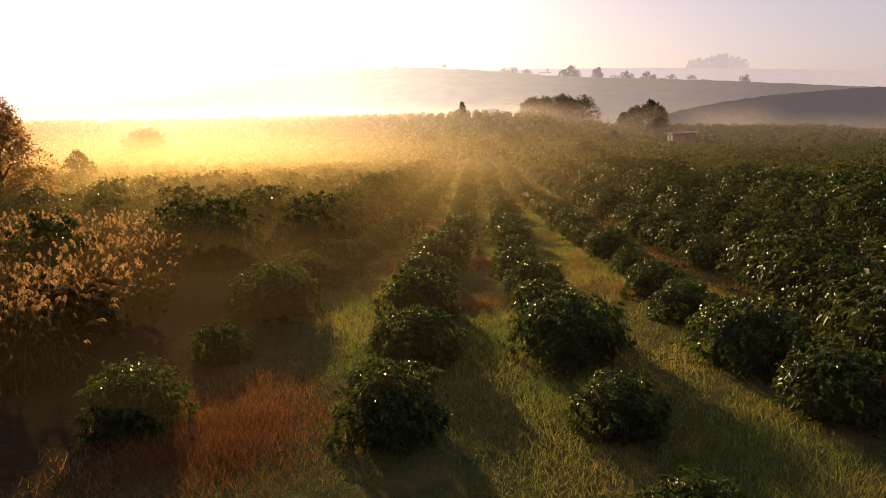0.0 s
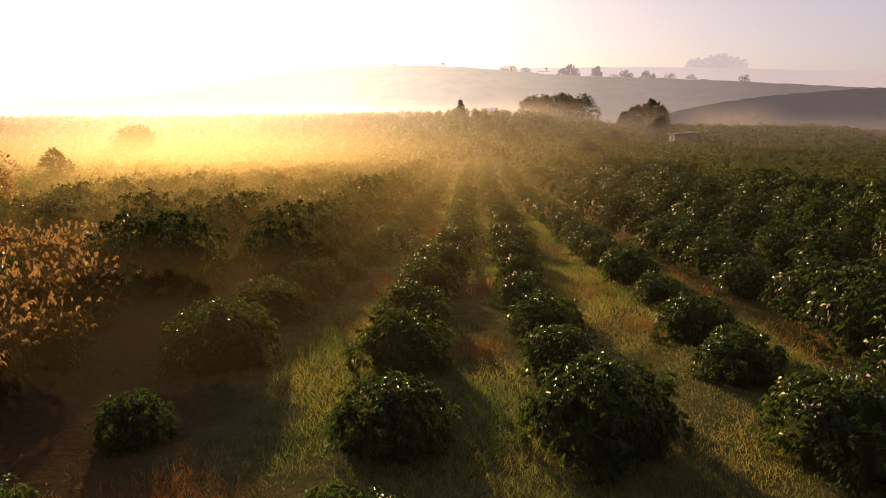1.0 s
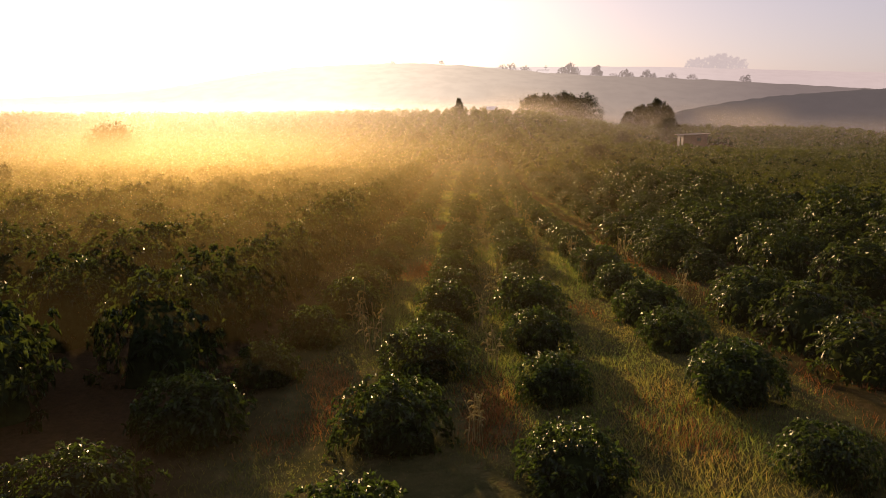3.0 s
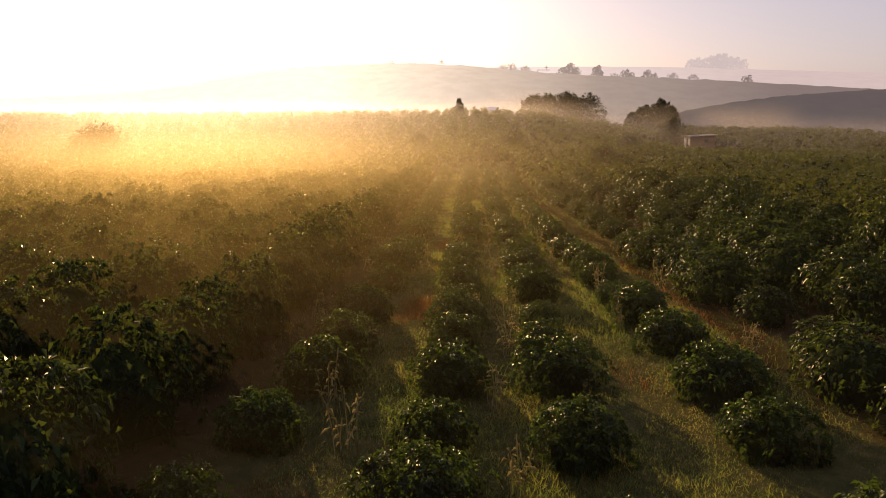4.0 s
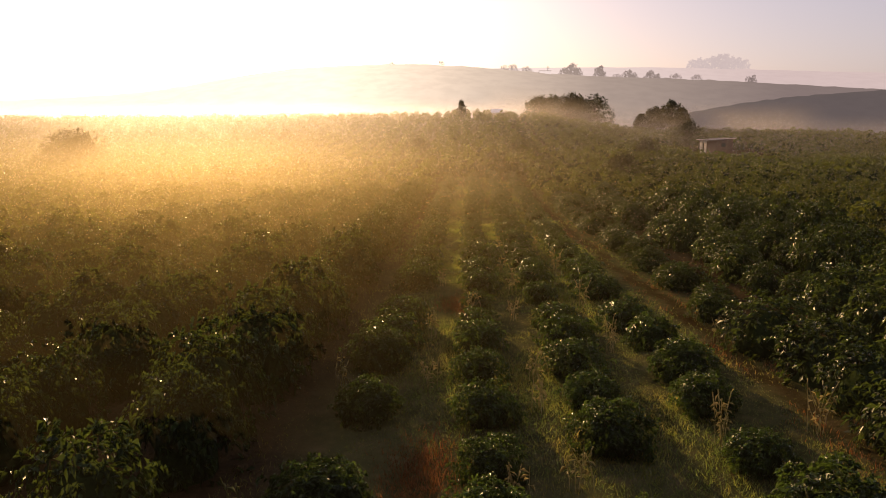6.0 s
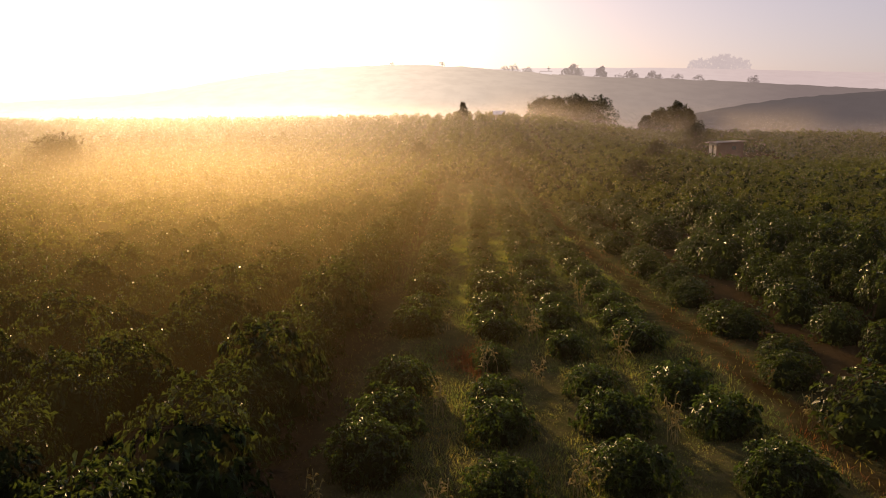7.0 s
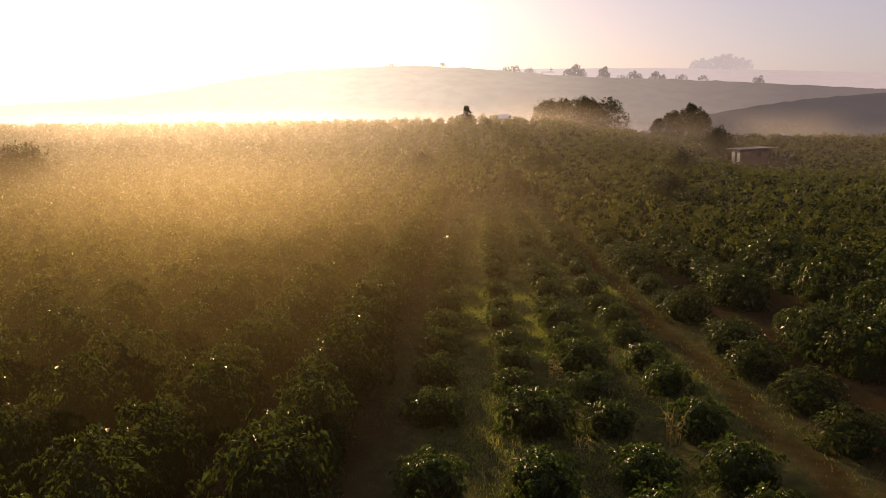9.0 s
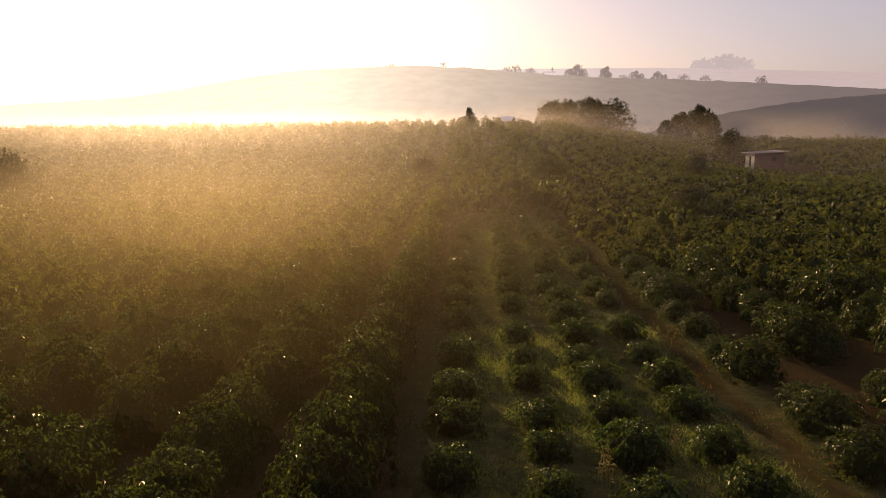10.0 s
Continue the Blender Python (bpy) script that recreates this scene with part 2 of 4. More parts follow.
def leaves(base, out, length, width, droop, rs, facing=None):
    """Narrow drooping leaves: base points, outward directions; five corners each, three triangles."""
    n = len(base)
    side = np.cross(out, (np.array([0, 0, 1.0]) if facing is None else facing) + rs.normal(0, 0.35, (n, 3)))
    side /= np.linalg.norm(side, axis=1)[:, None] + 1e-9
    L, W, D = length[:, None], width[:, None], droop[:, None]
    down = np.array([0, 0, -1.0])
    up = np.array([0, 0, 1.0])
    mid = base + out * L * 0.5 + up * L * 0.06 * (1 - D)
    tip = base + out * L * (1 - 0.35 * D) + down * L * 0.75 * D
    v = np.stack([base - side * W * 0.18, base + side * W * 0.18, mid + side * W * 0.5, mid - side * W * 0.5, tip], 1)
    f = np.array([[0, 1, 2], [0, 2, 3], [3, 2, 4]])
    return v.reshape(-1, 3), (np.arange(n)[:, None, None] * 5 + f).reshape(-1, 3)


def quick_leaves(base, out, length, width, droop, rs, facing=None):
    """The same leaves with four corners and two triangles, for plants further off."""
    n = len(base)
    side = np.cross(out, (np.array([0, 0, 1.0]) if facing is None else facing) + rs.normal(0, 0.4, (n, 3)))
    side /= np.linalg.norm(side, axis=1)[:, None] + 1e-9
    L, W, D = length[:, None], width[:, None], droop[:, None]
    mid = base + out * L * 0.5 + np.array([0, 0, 0.1]) * L * (1 - D)
    tip = base + out * L * (1 - 0.35 * D) + np.array([0, 0, -0.75]) * L * D
    v = np.stack([base, mid + side * W * 0.5, tip, mid - side * W * 0.5], 1)
    f = np.array([[0, 1, 2], [0, 2, 3]])
    return v.reshape(-1, 3), (np.arange(n)[:, None, None] * 4 + f).reshape(-1, 3)


def dome(n, rs, radius, height, low, rough=0.16):
    """Points and outward directions on an uneven dome: crown radius, total height, lower rim."""
    u = rs.random(n) ** 0.8
    az = rs.random(n) * 2 * np.pi
    el = np.arcsin(np.clip(-0.45 + 1.45 * u, -1, 1))
    lumps = sum(a * np.sin(k * az + ph) * np.cos(el * q + ph2) for a, k, ph, q, ph2 in
                [(rough, 2, rs.random() * 6, 1.0, rs.random()), (rough, 3, rs.random() * 6, 2.0, rs.random()), (rough * 0.8, 5, rs.random() * 6, 3.0, rs.random())])
    r = 1 + lumps + rs.normal(0, 0.05, n)
    out = np.stack([np.cos(az) * np.cos(el), np.sin(az) * np.cos(el), np.sin(el)], -1)
    cz = low + (height - low) * 0.34
    half_up, half_down = height - cz, cz - low
    p = out * r[:, None] * np.array([radius, radius, 1.0])
    p[:, :2] *= np.where(out[:, 2] < 0, 1.0 / np.maximum(np.cos(el), 0.5) ** 0.7, 1.0)[:, None]
    p[:, 2] = np.where(p[:, 2] > 0, p[:, 2] * half_up, p[:, 2] * half_down / 0.45) + cz
    p[:, 2] = np.maximum(p[:, 2], low * 0.6 + 0.04)
    return p, out


def dark_core(rs, radius, height, ring=9):
    """The closed, lumpy core of a crown: a mass of twigs and leaves, coloured dark as its inner shade."""
    rows = [(0.98, 0.02), (1.0, 0.32), (0.86, 0.68), (0.45, 0.93)]
    v = []
    for r, h in rows:
        for k in range(ring):
            a = 2 * np.pi * k / ring
            q = radius * r * rs.uniform(0.65, 1.2)
            v.append((q * math.cos(a), q * math.sin(a), height * h * rs.uniform(0.8, 1.12)))
    v.append((0, 0, height))
    f = []
    for i in range(len(rows) - 1):
        for k in range(ring):
            a, b = i * ring + k, i * ring + (k + 1) % ring
            f += [(a, b, b + ring), (a, b + ring, a + ring)]
    top = (len(rows) - 1) * ring
    f += [(top + k, top + (k + 1) % ring, len(v) - 1) for k in range(ring)]
    return np.array(v), np.array(f)


def crown_mesh(name, seed, radius, height, low, shoots, per, leaf_len, mat, fine=True, inner=0.18, rough=0.16, arches=40):
    """A crown of overlapping drooping leaf tufts on shoot ends, with sparser leaves within."""
    rs = np.random.default_rng(seed)
    p, out = dome(shoots, rs, radius, height, low, rough)
    deep = rs.random(shoots) < inner
    p = np.where(deep[:, None], p * np.array([0.75, 0.75, 0.85]), p)
    tuft = rs.normal(0, 1, (shoots, 3))
    tuft -= out * np.sum(tuft * out, 1)[:, None]
    base, o = np.repeat(p, per, 0), np.repeat(out, per, 0)
    n = len(base)
    t = np.repeat(tuft, per, 0) * 0.45 + rs.normal(0, 0.8, (n, 3))
    t -= o * np.sum(t * o, 1)[:, None]
    t /= np.linalg.norm(t, axis=1)[:, None] + 1e-9
    top = np.clip(o[:, 2:3], 0, 1)
    d = t * 0.8 + o * rs.uniform(0.1, 0.6, (n, 1)) + np.array([0, 0, -0.45]) * (1 - top) + np.array([0, 0, 0.35]) * top * rs.random((n, 1))
    d /= np.linalg.norm(d, axis=1)[:, None]
    base = base + rs.normal(0, leaf_len * 0.24, (n, 3))
    ln = leaf_len * rs.uniform(0.65, 1.25, n)
    droop = np.clip(rs.normal(0.55, 0.25, n), 0.05, 1.0)
    # shoots that arch out of the dome, hung with leaves
    along = 7
    q, qo = dome(arches, rs, radius * 0.96, height * 0.98, low + 0.3 * height, rough)
    reach = leaf_len * rs.uniform(1.3, 2.6, arches)
    w = np.tile(np.linspace(0.15, 1.0, along), arches)
    q, qo, reach = np.repeat(q, along, 0), np.repeat(qo, along, 0), np.repeat(reach, along)
    q = q + qo * (reach * w * 0.6)[:, None]
    q[:, 2] += reach * (0.75 * w - 0.95 * w * w)
    side = np.cross(qo, (0, 0, 1.0)) * np.where(np.arange(len(q)) % 2, 1.0, -1.0)[:, None]
    qd = qo * np.array([1, 1, 0.3]) * 0.55 + side * 0.7 + np.array([0, 0, 0.25]) + rs.normal(0, 0.2, q.shape)
    qd /= np.linalg.norm(qd, axis=1)[:, None]
    ql = leaf_len * rs.uniform(0.8, 1.25, len(q))
    base, d, o = np.concatenate([base, q]), np.concatenate([d, qd]), np.concatenate([o, qo])
    ln, droop = np.concatenate([ln, ql]), np.concatenate([droop, rs.uniform(0.5, 0.95, len(q))])
    make = leaves if fine else quick_leaves
    v, f = make(base, d, ln, ln * rs.uniform(0.34, 0.48, len(ln)), droop, rs, o)
    v[:, 2] = np.maximum(v[:, 2], 0.02)
    core = dark_core(rs, radius * 0.74, height * 0.78)
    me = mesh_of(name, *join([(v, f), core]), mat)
    me.materials.append(CROWN_SHADE)
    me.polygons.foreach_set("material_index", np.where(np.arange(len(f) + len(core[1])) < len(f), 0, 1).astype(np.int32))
    return me


def stem_mesh(name, seed, radius, height, stems, thick, low=0.0):
    """Stems that part near the ground and spread into the crown."""
    rs = np.random.default_rng(seed)
    pieces = []
    if low > 0.3:
        pieces.append(tube([(0, 0, -0.1), (0.03, 0, low * 0.5), (0, 0.03, low)], [thick * 1.6, thick * 1.25, thick], 7))
    for k in range(stems):
        a = 2 * np.pi * (k + rs.random() * 0.6) / stems
        r = radius * rs.uniform(0.45, 0.8)
        top = height * rs.uniform(0.62, 0.86)
        z0 = low * 0.85 if low > 0.3 else -0.08
        pts = [(0.05 * np.cos(a), 0.05 * np.sin(a), z0)]
        for s in (0.35, 0.7, 1.0):
            pts.append((r * s ** 1.3 * np.cos(a) + rs.normal(0, 0.04), r * s ** 1.3 * np.sin(a) + rs.normal(0, 0.04), z0 + (top - z0) * s))
        pieces.append(tube(pts, [thick, thick * 0.8, thick * 0.55, thick * 0.2], 5))
    v, f = join(pieces)
    return mesh_of(name, v, f, BARK, True)


def plant(name, label, category, group, crown, stems, parts=("stems", "crown")):
    ob = tagged(new(name), label, category, group)
    part(parts[0], stems, BARK, ob)
    part(parts[1], crown, None, ob)
    return ob


class Stock:
    """Plant kinds to copy from; the first planting of each uses the built one itself."""

    def __init__(self, makers):
        self.makers, self.made = makers, {}

    def plant(self, kind, m):
        if kind in self.made:
            first = self.made[kind].scale
            return copy_thing(self.made[kind], m @ Matrix.Diagonal((1 / first[0], 1 / first[1], 1 / first[2], 1)))
        ob = self.makers[kind]()
        ob.matrix_basis = m
        self.made[kind] = ob
        return ob


def spot(x, y, turn, scale, sink=0.03, tall=1.0):
    return Matrix.Translation((x, y, float(ground(x, y)) - sink)) @ Matrix.Rotation(turn, 4, "Z") @ Matrix.Diagonal((scale, scale, scale * tall, 1))


def bush_maker(seed, fine):
    def make():
        return plant("coffee_bush", "dark green bushy coffee plant with drooping glossy leaves, on grass", "bush", "coffee bushes in the young rows",
                     crown_mesh("crown", seed, 1.0, 1.5, 0.05, 300 if fine else 150, 9 if fine else 7, 0.165 if fine else 0.24, LEAF, False, 0.22, 0.12 + 0.03 * (seed % 3), 46 if fine else 24),
                     stem_mesh("trunk", seed + 50, 0.9, 1.3, 5, 0.03), ("trunk", "crown"))
    return make


BUSHES = Stock([bush_maker(11 + k, True) for k in range(5)] + [bush_maker(21 + k, False) for k in range(3)])

# young rows: (x, y, crown width) of each bush that stands by itself
ROW_A = [(-4.15, 17.5, 1.7), (-4.05, 21.2, 1.2), (-4.0, 25.2, 2.2), (-4.1, 29.4, 1.9), (-3.8, 32.8, 2.0), (-3.3, 35.9, 1.5), (-3.0, 39.0, 1.6), (-2.5, 42.2, 1.9), (-2.4, 45.4, 1.8),
         (-2.45, 49.0, 2.0), (-2.3, 54.0, 1.6), (-2.5, 58.2, 2.0), (-2.3, 60.6, 1.9), (-2.2, 63.7, 1.8), (-2.25, 70.3, 1.8), (-2.1, 72.8, 1.8), (-2.2, 78.0, 1.8), (-2.35, 81.9, 1.7),
         (-2.3, 85.6, 1.8), (-2.3, 88.6, 1.9), (-2.3, 93.3, 2.0), (-2.4, 99.7, 2.0), (-2.4, 104.2, 2.0), (-2.4, 109.5, 1.9), (-2.4, 115.4, 2.0)]
ROW_B = [(-0.25, 17.1, 1.8), (-0.15, 20.8, 1.8), (-0.35, 24.7, 2.0), (-0.4, 28.4, 1.9), (-0.35, 32.6, 1.95), (0.0, 36.1, 1.9), (0.1, 38.8, 1.45), (0.35, 42.0, 1.9), (0.4, 45.9, 1.6),
         (0.4, 48.4, 1.8), (0.45, 50.9, 1.4), (0.45, 53.8, 1.6), (0.35, 57.0, 1.5), (0.4, 60.4, 1.7), (0.4, 62.4, 1.6), (0.45, 66.3, 1.3), (0.65, 69.8, 1.7), (0.65, 73.0, 1.9), (0.8, 77.5, 2.3),
         (0.4, 81.0, 1.4), (0.47, 83.6, 1.4), (0.5, 85.9, 1.6), (0.37, 90.2, 1.5), (0.41, 93.3, 1.4), (0.42, 97.0, 1.6), (0.5, 103.0, 1.7), (0.6, 107.7, 1.9), (0.7, 112.0, 1.9), (0.84, 116.3, 1.8)]
ROW_C = [(3.2, 14.0, 1.15), (3.0, 17.0, 1.4), (2.75, 20.7, 2.2), (2.6, 24.2, 1.6), (2.65, 27.2, 1.8), (2.4, 30.8, 1.7), (2.55, 34.8, 1.5), (2.55, 38.2, 1.75), (2.7, 42.2, 2.0), (2.7, 45.3, 1.5),
         (2.85, 48.2, 1.35), (3.0, 52.2, 1.8), (3.0, 54.8, 1.5), (2.95, 57.6, 1.8), (3.2, 60.9, 1.8), (3.18, 63.7, 1.5), (3.0, 67.6, 1.5), (2.92, 71.0, 1.8), (3.2, 73.7, 1.8), (3.0, 77.5, 1.6),
         (2.9, 80.4, 1.7), (2.95, 83.5, 2.1), (2.93, 86.6, 1.7), (3.02, 90.2, 2.0), (2.95, 92.9, 1.75), (3.18, 97.0, 1.9), (3.19, 100.8, 2.0), (3.4, 105.2, 1.9), (3.1, 108.6, 2.0), (3.5, 115.0, 2.1)]
ROW_D = [(6.4, 17.7, 1.9), (5.97, 20.3, 2.2), (5.88, 24.2, 1.6), (5.95, 27.2, 1.75), (6.15, 31.2, 1.4), (6.0, 34.8, 1.95), (5.85, 38.6, 1.65), (5.95, 41.6, 2.05), (6.0, 45.5, 1.9), (5.8, 48.5, 2.1),
         (5.6, 51.1, 1.4), (5.6, 54.5, 1.6), (5.87, 57.2, 1.9), (5.86, 60.8, 1.7), (5.45, 63.2, 1.8), (5.4, 68.3, 1.8), (5.4, 71.0, 1.85), (5.6, 73.9, 1.9), (5.55, 77.3, 1.85), (5.6, 81.1, 1.65),
         (5.5, 83.8, 1.65), (5.57, 87.4, 1.7), (5.8, 90.6, 1.9), (5.6, 94.0, 1.5), (5.65, 98.0, 1.85), (6.0, 104.7, 1.7), (6.0, 108.0, 2.0), (6.1, 113.0, 1.8), (6.3, 119.0, 2.1)]
count = 0
for row, end_x in ((ROW_A, -2.4), (ROW_B, 1.0), (ROW_C, 3.7), (ROW_D, 6.2)):
    row = list(row)
    y = row[-1][1]
    while y < 144:
        y += rng.uniform(3.3, 3.9)
        row.append((end_x + rng.normal(0, 0.15), y, rng.uniform(1.4, 2.0)))
    for x, y, wide in row:
        s = wide * 0.425
        BUSHES.plant(count % 5 if y < 60 else 5 + count % 3, spot(x, y, rng.random() * 6.28, s, 0.03, (0.49 * wide + 0.09) / (1.5 * s)))
        count += 1

# older blocks on both sides: rows of taller plants
OLD = Stock([(lambda k=k: plant("coffee_tree", "tall old coffee tree with dense dark green drooping foliage", "tree", "old coffee trees in the blocks",
                                crown_mesh("crown", 31 + k, 1.38, 2.6, 0.1, 230, 6, 0.26, LEAF_OLD, False, 0.2, 0.12, 20), stem_mesh("trunk", 80 + k, 1.1, 2.3, 5, 0.045), ("trunk", "crown"))) for k in range(6)])
near_old = []
for k in range(36):
    x0 = 11.3 + 3.25 * k
    for y in np.arange(8, 288, 3.1):
        bend = -1.45 if k == 0 else -1.0 if k == 1 else -0.4
        near_old.append((x0 - 0.45 + bend + rng.normal(0, 0.3), y + rng.normal(0, 0.5), 1))
for k in range(50):
    x0 = -5.5 - 3.45 * k
    for y in np.arange(24 if k else 36, 288, 2.9):
        near_old.append((x0 + rng.normal(0, 0.12), y + rng.normal(0, 0.35), -1))
for k in range(20):  # the rows that close the young rows off
    for y in np.arange(150, 288, 3.4):
        x0 = -3.0 + 3.2 * k
        if x0 < 12:
            near_old.append((x0 + rng.normal(0, 0.4), y + rng.normal(0, 0.5), 0))


def in_sight(x, y):
    """Within the wedge of land that the flight looks over."""
    return abs(x) < max(35, 8 + 0.62 * (y + 3)) and y > 5


field = [q for q in near_old if in_sight(q[0], q[1]) and not (q[2] < 0 and 16 < q[1] < 32.5 and -15.5 < q[0] < -5) and not (16 < q[1] < 39 and -21 < q[0] < -10.5) and not (44 < q[0] < 70 and 192 < q[1] < 234)]
field.sort(key=lambda q: math.hypot(q[0] * 1.5, max(0.0, q[1] - 75) * 0.75 + max(0.0, 20 - q[1])))
for i, (x, y, side) in enumerate(field[:270]):
    s = rng.uniform(0.8, 1.1) if side < 0 else rng.uniform(0.58, 1.18)
    young = 1.0 if side <= 0 else 0.70 + 0.25 * float(smooth(9.5, 17, x))  # lower rows beside the track
    OLD.plant(i % 6, spot(x, y, rng.random() * 6.28, s * (0.84 if side < 0 else 1.08 * young ** 0.5), 0.05, 1.06 if side < 0 else young))


def far_stand(name, places, label, mat, leaf_len, shoots, per, seed):
    """All the plants that stand too far off to be picked apart, as one joined mesh."""
    rs = np.random.default_rng(seed)
    kinds = []
    for k in range(4):
        p, out = dome(shoots, rs, 1.2, 2.6, 0.2, 0.09)
        base, o = np.repeat(p, per, 0), np.repeat(out, per, 0)
        n = len(base)
        d = o * 0.3 + rs.normal(0, 0.6, (n, 3))
        d /= np.linalg.norm(d, axis=1)[:, None]
        ln = leaf_len * rs.uniform(0.7, 1.3, n)
        core = dark_core(rs, 0.92, 2.05, 9 if shoots > 20 else 6)
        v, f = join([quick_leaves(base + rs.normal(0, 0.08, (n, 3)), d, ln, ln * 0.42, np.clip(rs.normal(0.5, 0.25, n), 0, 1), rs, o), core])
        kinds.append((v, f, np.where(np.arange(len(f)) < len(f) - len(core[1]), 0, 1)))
    vs, fs, slots, at = [], [], [], 0
    for i, (x, y, side) in enumerate(places):
        v, f, slot = kinds[i % 4]
        slots.append(slot)
        a, s = rs.random() * 6.28, rs.uniform(0.8, 1.15)
        s *= 0.86 if side < 0 else 1.0
        c, t = math.cos(a) * s, math.sin(a) * s
        vs.append(np.stack([v[:, 0] * c - v[:, 1] * t + x, v[:, 0] * t + v[:, 1] * c + y, v[:, 2] * s * (1.0 if side <= 0 else 0.84) + float(ground(x, y)) - 0.05], -1))
        fs.append(f + at)
        at += len(v)
    me = mesh_of(name, np.concatenate(vs), np.concatenate(fs), mat)
    me.materials.append(CROWN_SHADE)
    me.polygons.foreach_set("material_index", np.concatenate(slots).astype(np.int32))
    return tagged(new(name, me), label, "trees", kind="stuff")


mid = [q for q in field[270:] if q[1] < 130]
rest = [q for k, q in enumerate(field[270:]) if 130 <= q[1] < 205 or (q[1] >= 205 and k % 4)]
far_stand("coffee_trees", mid, "rows of old coffee trees with dark green foliage", LEAF_FAR, 0.40, 40, 5, 5)
far_stand("coffee_trees", rest, "distant rows of coffee trees in morning haze", LEAF_FAR, 0.78, 12, 4, 6)


# ---- single trees ----
def broad_tree(name, label, x, y, height, radius, seed, lobes=9, tufts=60, per=7, leaf_len=0.3, clear=0.25, mat=None, slim=1.0, group=""):
    """A tree of trunk, limbs and a crown of many leafy lobes."""
    rs = np.random.default_rng(seed)
    ob = tagged(new(name), label, "tree", group)
    ob.matrix_basis = Matrix.Translation((x, y, float(ground(x, y)) - 0.05))
    thick = 0.035 * height
    pieces = [tube([(0, 0, -0.2), (0.05 * radius, 0, height * clear), (0, 0.08 * radius, height * 0.62), (0.05, 0, height * 0.86)], [thick, thick * 0.75, thick * 0.45, thick * 0.12], 8)]
    vs = []
    for k in range(lobes):
        a = 2 * np.pi * (k * 0.382 + 0.1 * rs.random())
        h = clear + (1 - clear) * (k + 0.5) / lobes
        spread = radius * slim * math.sin(math.pi * min(0.97, 0.18 + 0.78 * (h - clear) / (1 - clear))) * rs.uniform(0.5, 0.8)
        c = np.array([spread * math.cos(a), spread * math.sin(a), height * (h * 0.92)])
        r = radius * rs.uniform(0.38, 0.56) * (1.0 if h < 0.75 else 0.75)
        pieces.append(tube([(0, 0, height * (clear + 0.55 * (h - clear))), c * np.array([0.55, 0.55, 1]) - np.array([0, 0, 0.15 * r]), c], [thick * 0.4, thick * 0.25, thick * 0.06], 5))
        p, out = dome(tufts, rs, r, r * 1.7, 0.0, 0.2)
        p[:, 2] += c[2] - r * 0.9
        p[:, :2] += c[:2]
        base, o = np.repeat(p, per, 0), np.repeat(out, per, 0)
        n = len(base)
        d = rs.normal(0, 0.7, (n, 3)) + o * 0.5
        d /= np.linalg.norm(d, axis=1)[:, None]
        ln = leaf_len * rs.uniform(0.6, 1.3, n)
        vs.append(quick_leaves(base + rs.normal(0, r * 0.13, (n, 3)), d, ln, ln * 0.45, np.clip(rs.normal(0.4, 0.25, n), 0, 1), rs))
    v, f = join(pieces)
    part("trunk", mesh_of("trunk", v, f, BARK, True), BARK, ob)
    v, f = join(vs)
    part("crown", mesh_of("crown", v, f, mat or LEAF_TREE), None, ob)
    return ob


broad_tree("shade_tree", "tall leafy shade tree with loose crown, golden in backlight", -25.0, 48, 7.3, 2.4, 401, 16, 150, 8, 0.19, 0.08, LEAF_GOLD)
broad_tree("young_tree", "slender young tree standing above the coffee rows", -37.6, 81, 4.7, 1.4, 402, 7, 40, 6, 0.3, 0.35)
broad_tree("round_tree", "round dark tree rising from the coffee field", -67, 167, 5.0, 5.0, 403, 14, 60, 6, 0.5, 0.1)
broad_tree("slender_tree", "slender upright tree on the brow of the field", -1.3, 250, 6.8, 1.5, 404, 8, 36, 6, 0.4, 0.3)
GROVE = "dark broad trees in a grove"
for k, (x, y, top, r) in enumerate([(25.5, 315, 12.3, 5.0), (31, 318, 13.0, 4.5), (36.8, 314, 13.7, 4.8), (45.5, 315, 12.2, 6.2), (40.5, 320, 12.6, 4.5)]):
    broad_tree("grove_tree", "dark broad-crowned tree in a hazy grove", x, y, top - float(ground(x, y)), r, 420 + k, 12, 60, 6, 0.7, 0.12, group=GROVE)
for k, (x, y, top, r) in enumerate([(63.2, 302, 8.6, 3.6), (69.0, 302, 11.0, 4.2), (59.6, 304, 6.4, 2.2), (73.2, 304, 8.6, 2.8)]):
    broad_tree("grove_tree", "dark broad-crowned tree in a hazy grove", x, y, top - float(ground(x, y)), r, 430 + k, 12, 60, 6, 0.7, 0.12, group=GROVE)
broad_tree("round_tree", "low round tree beside the brick hut", 54.9, 232, 5.3 - float(ground(54.9, 232)), 3.2, 440, 9, 50, 6, 0.5, 0.1)
for k, (x, y, h, r) in enumerate([(9.5, 168, 3.9, 2.6), (20.5, 140, 3.6, 2.4), (4.0, 152, 3.4, 1.8), (-8.5, 176, 3.6, 2.0), (33, 180, 3.8, 2.4)]):
    broad_tree("round_tree", "large round bush standing out of the coffee rows", x, y, h, r, 450 + k, 8, 45, 6, 0.42, 0.08)

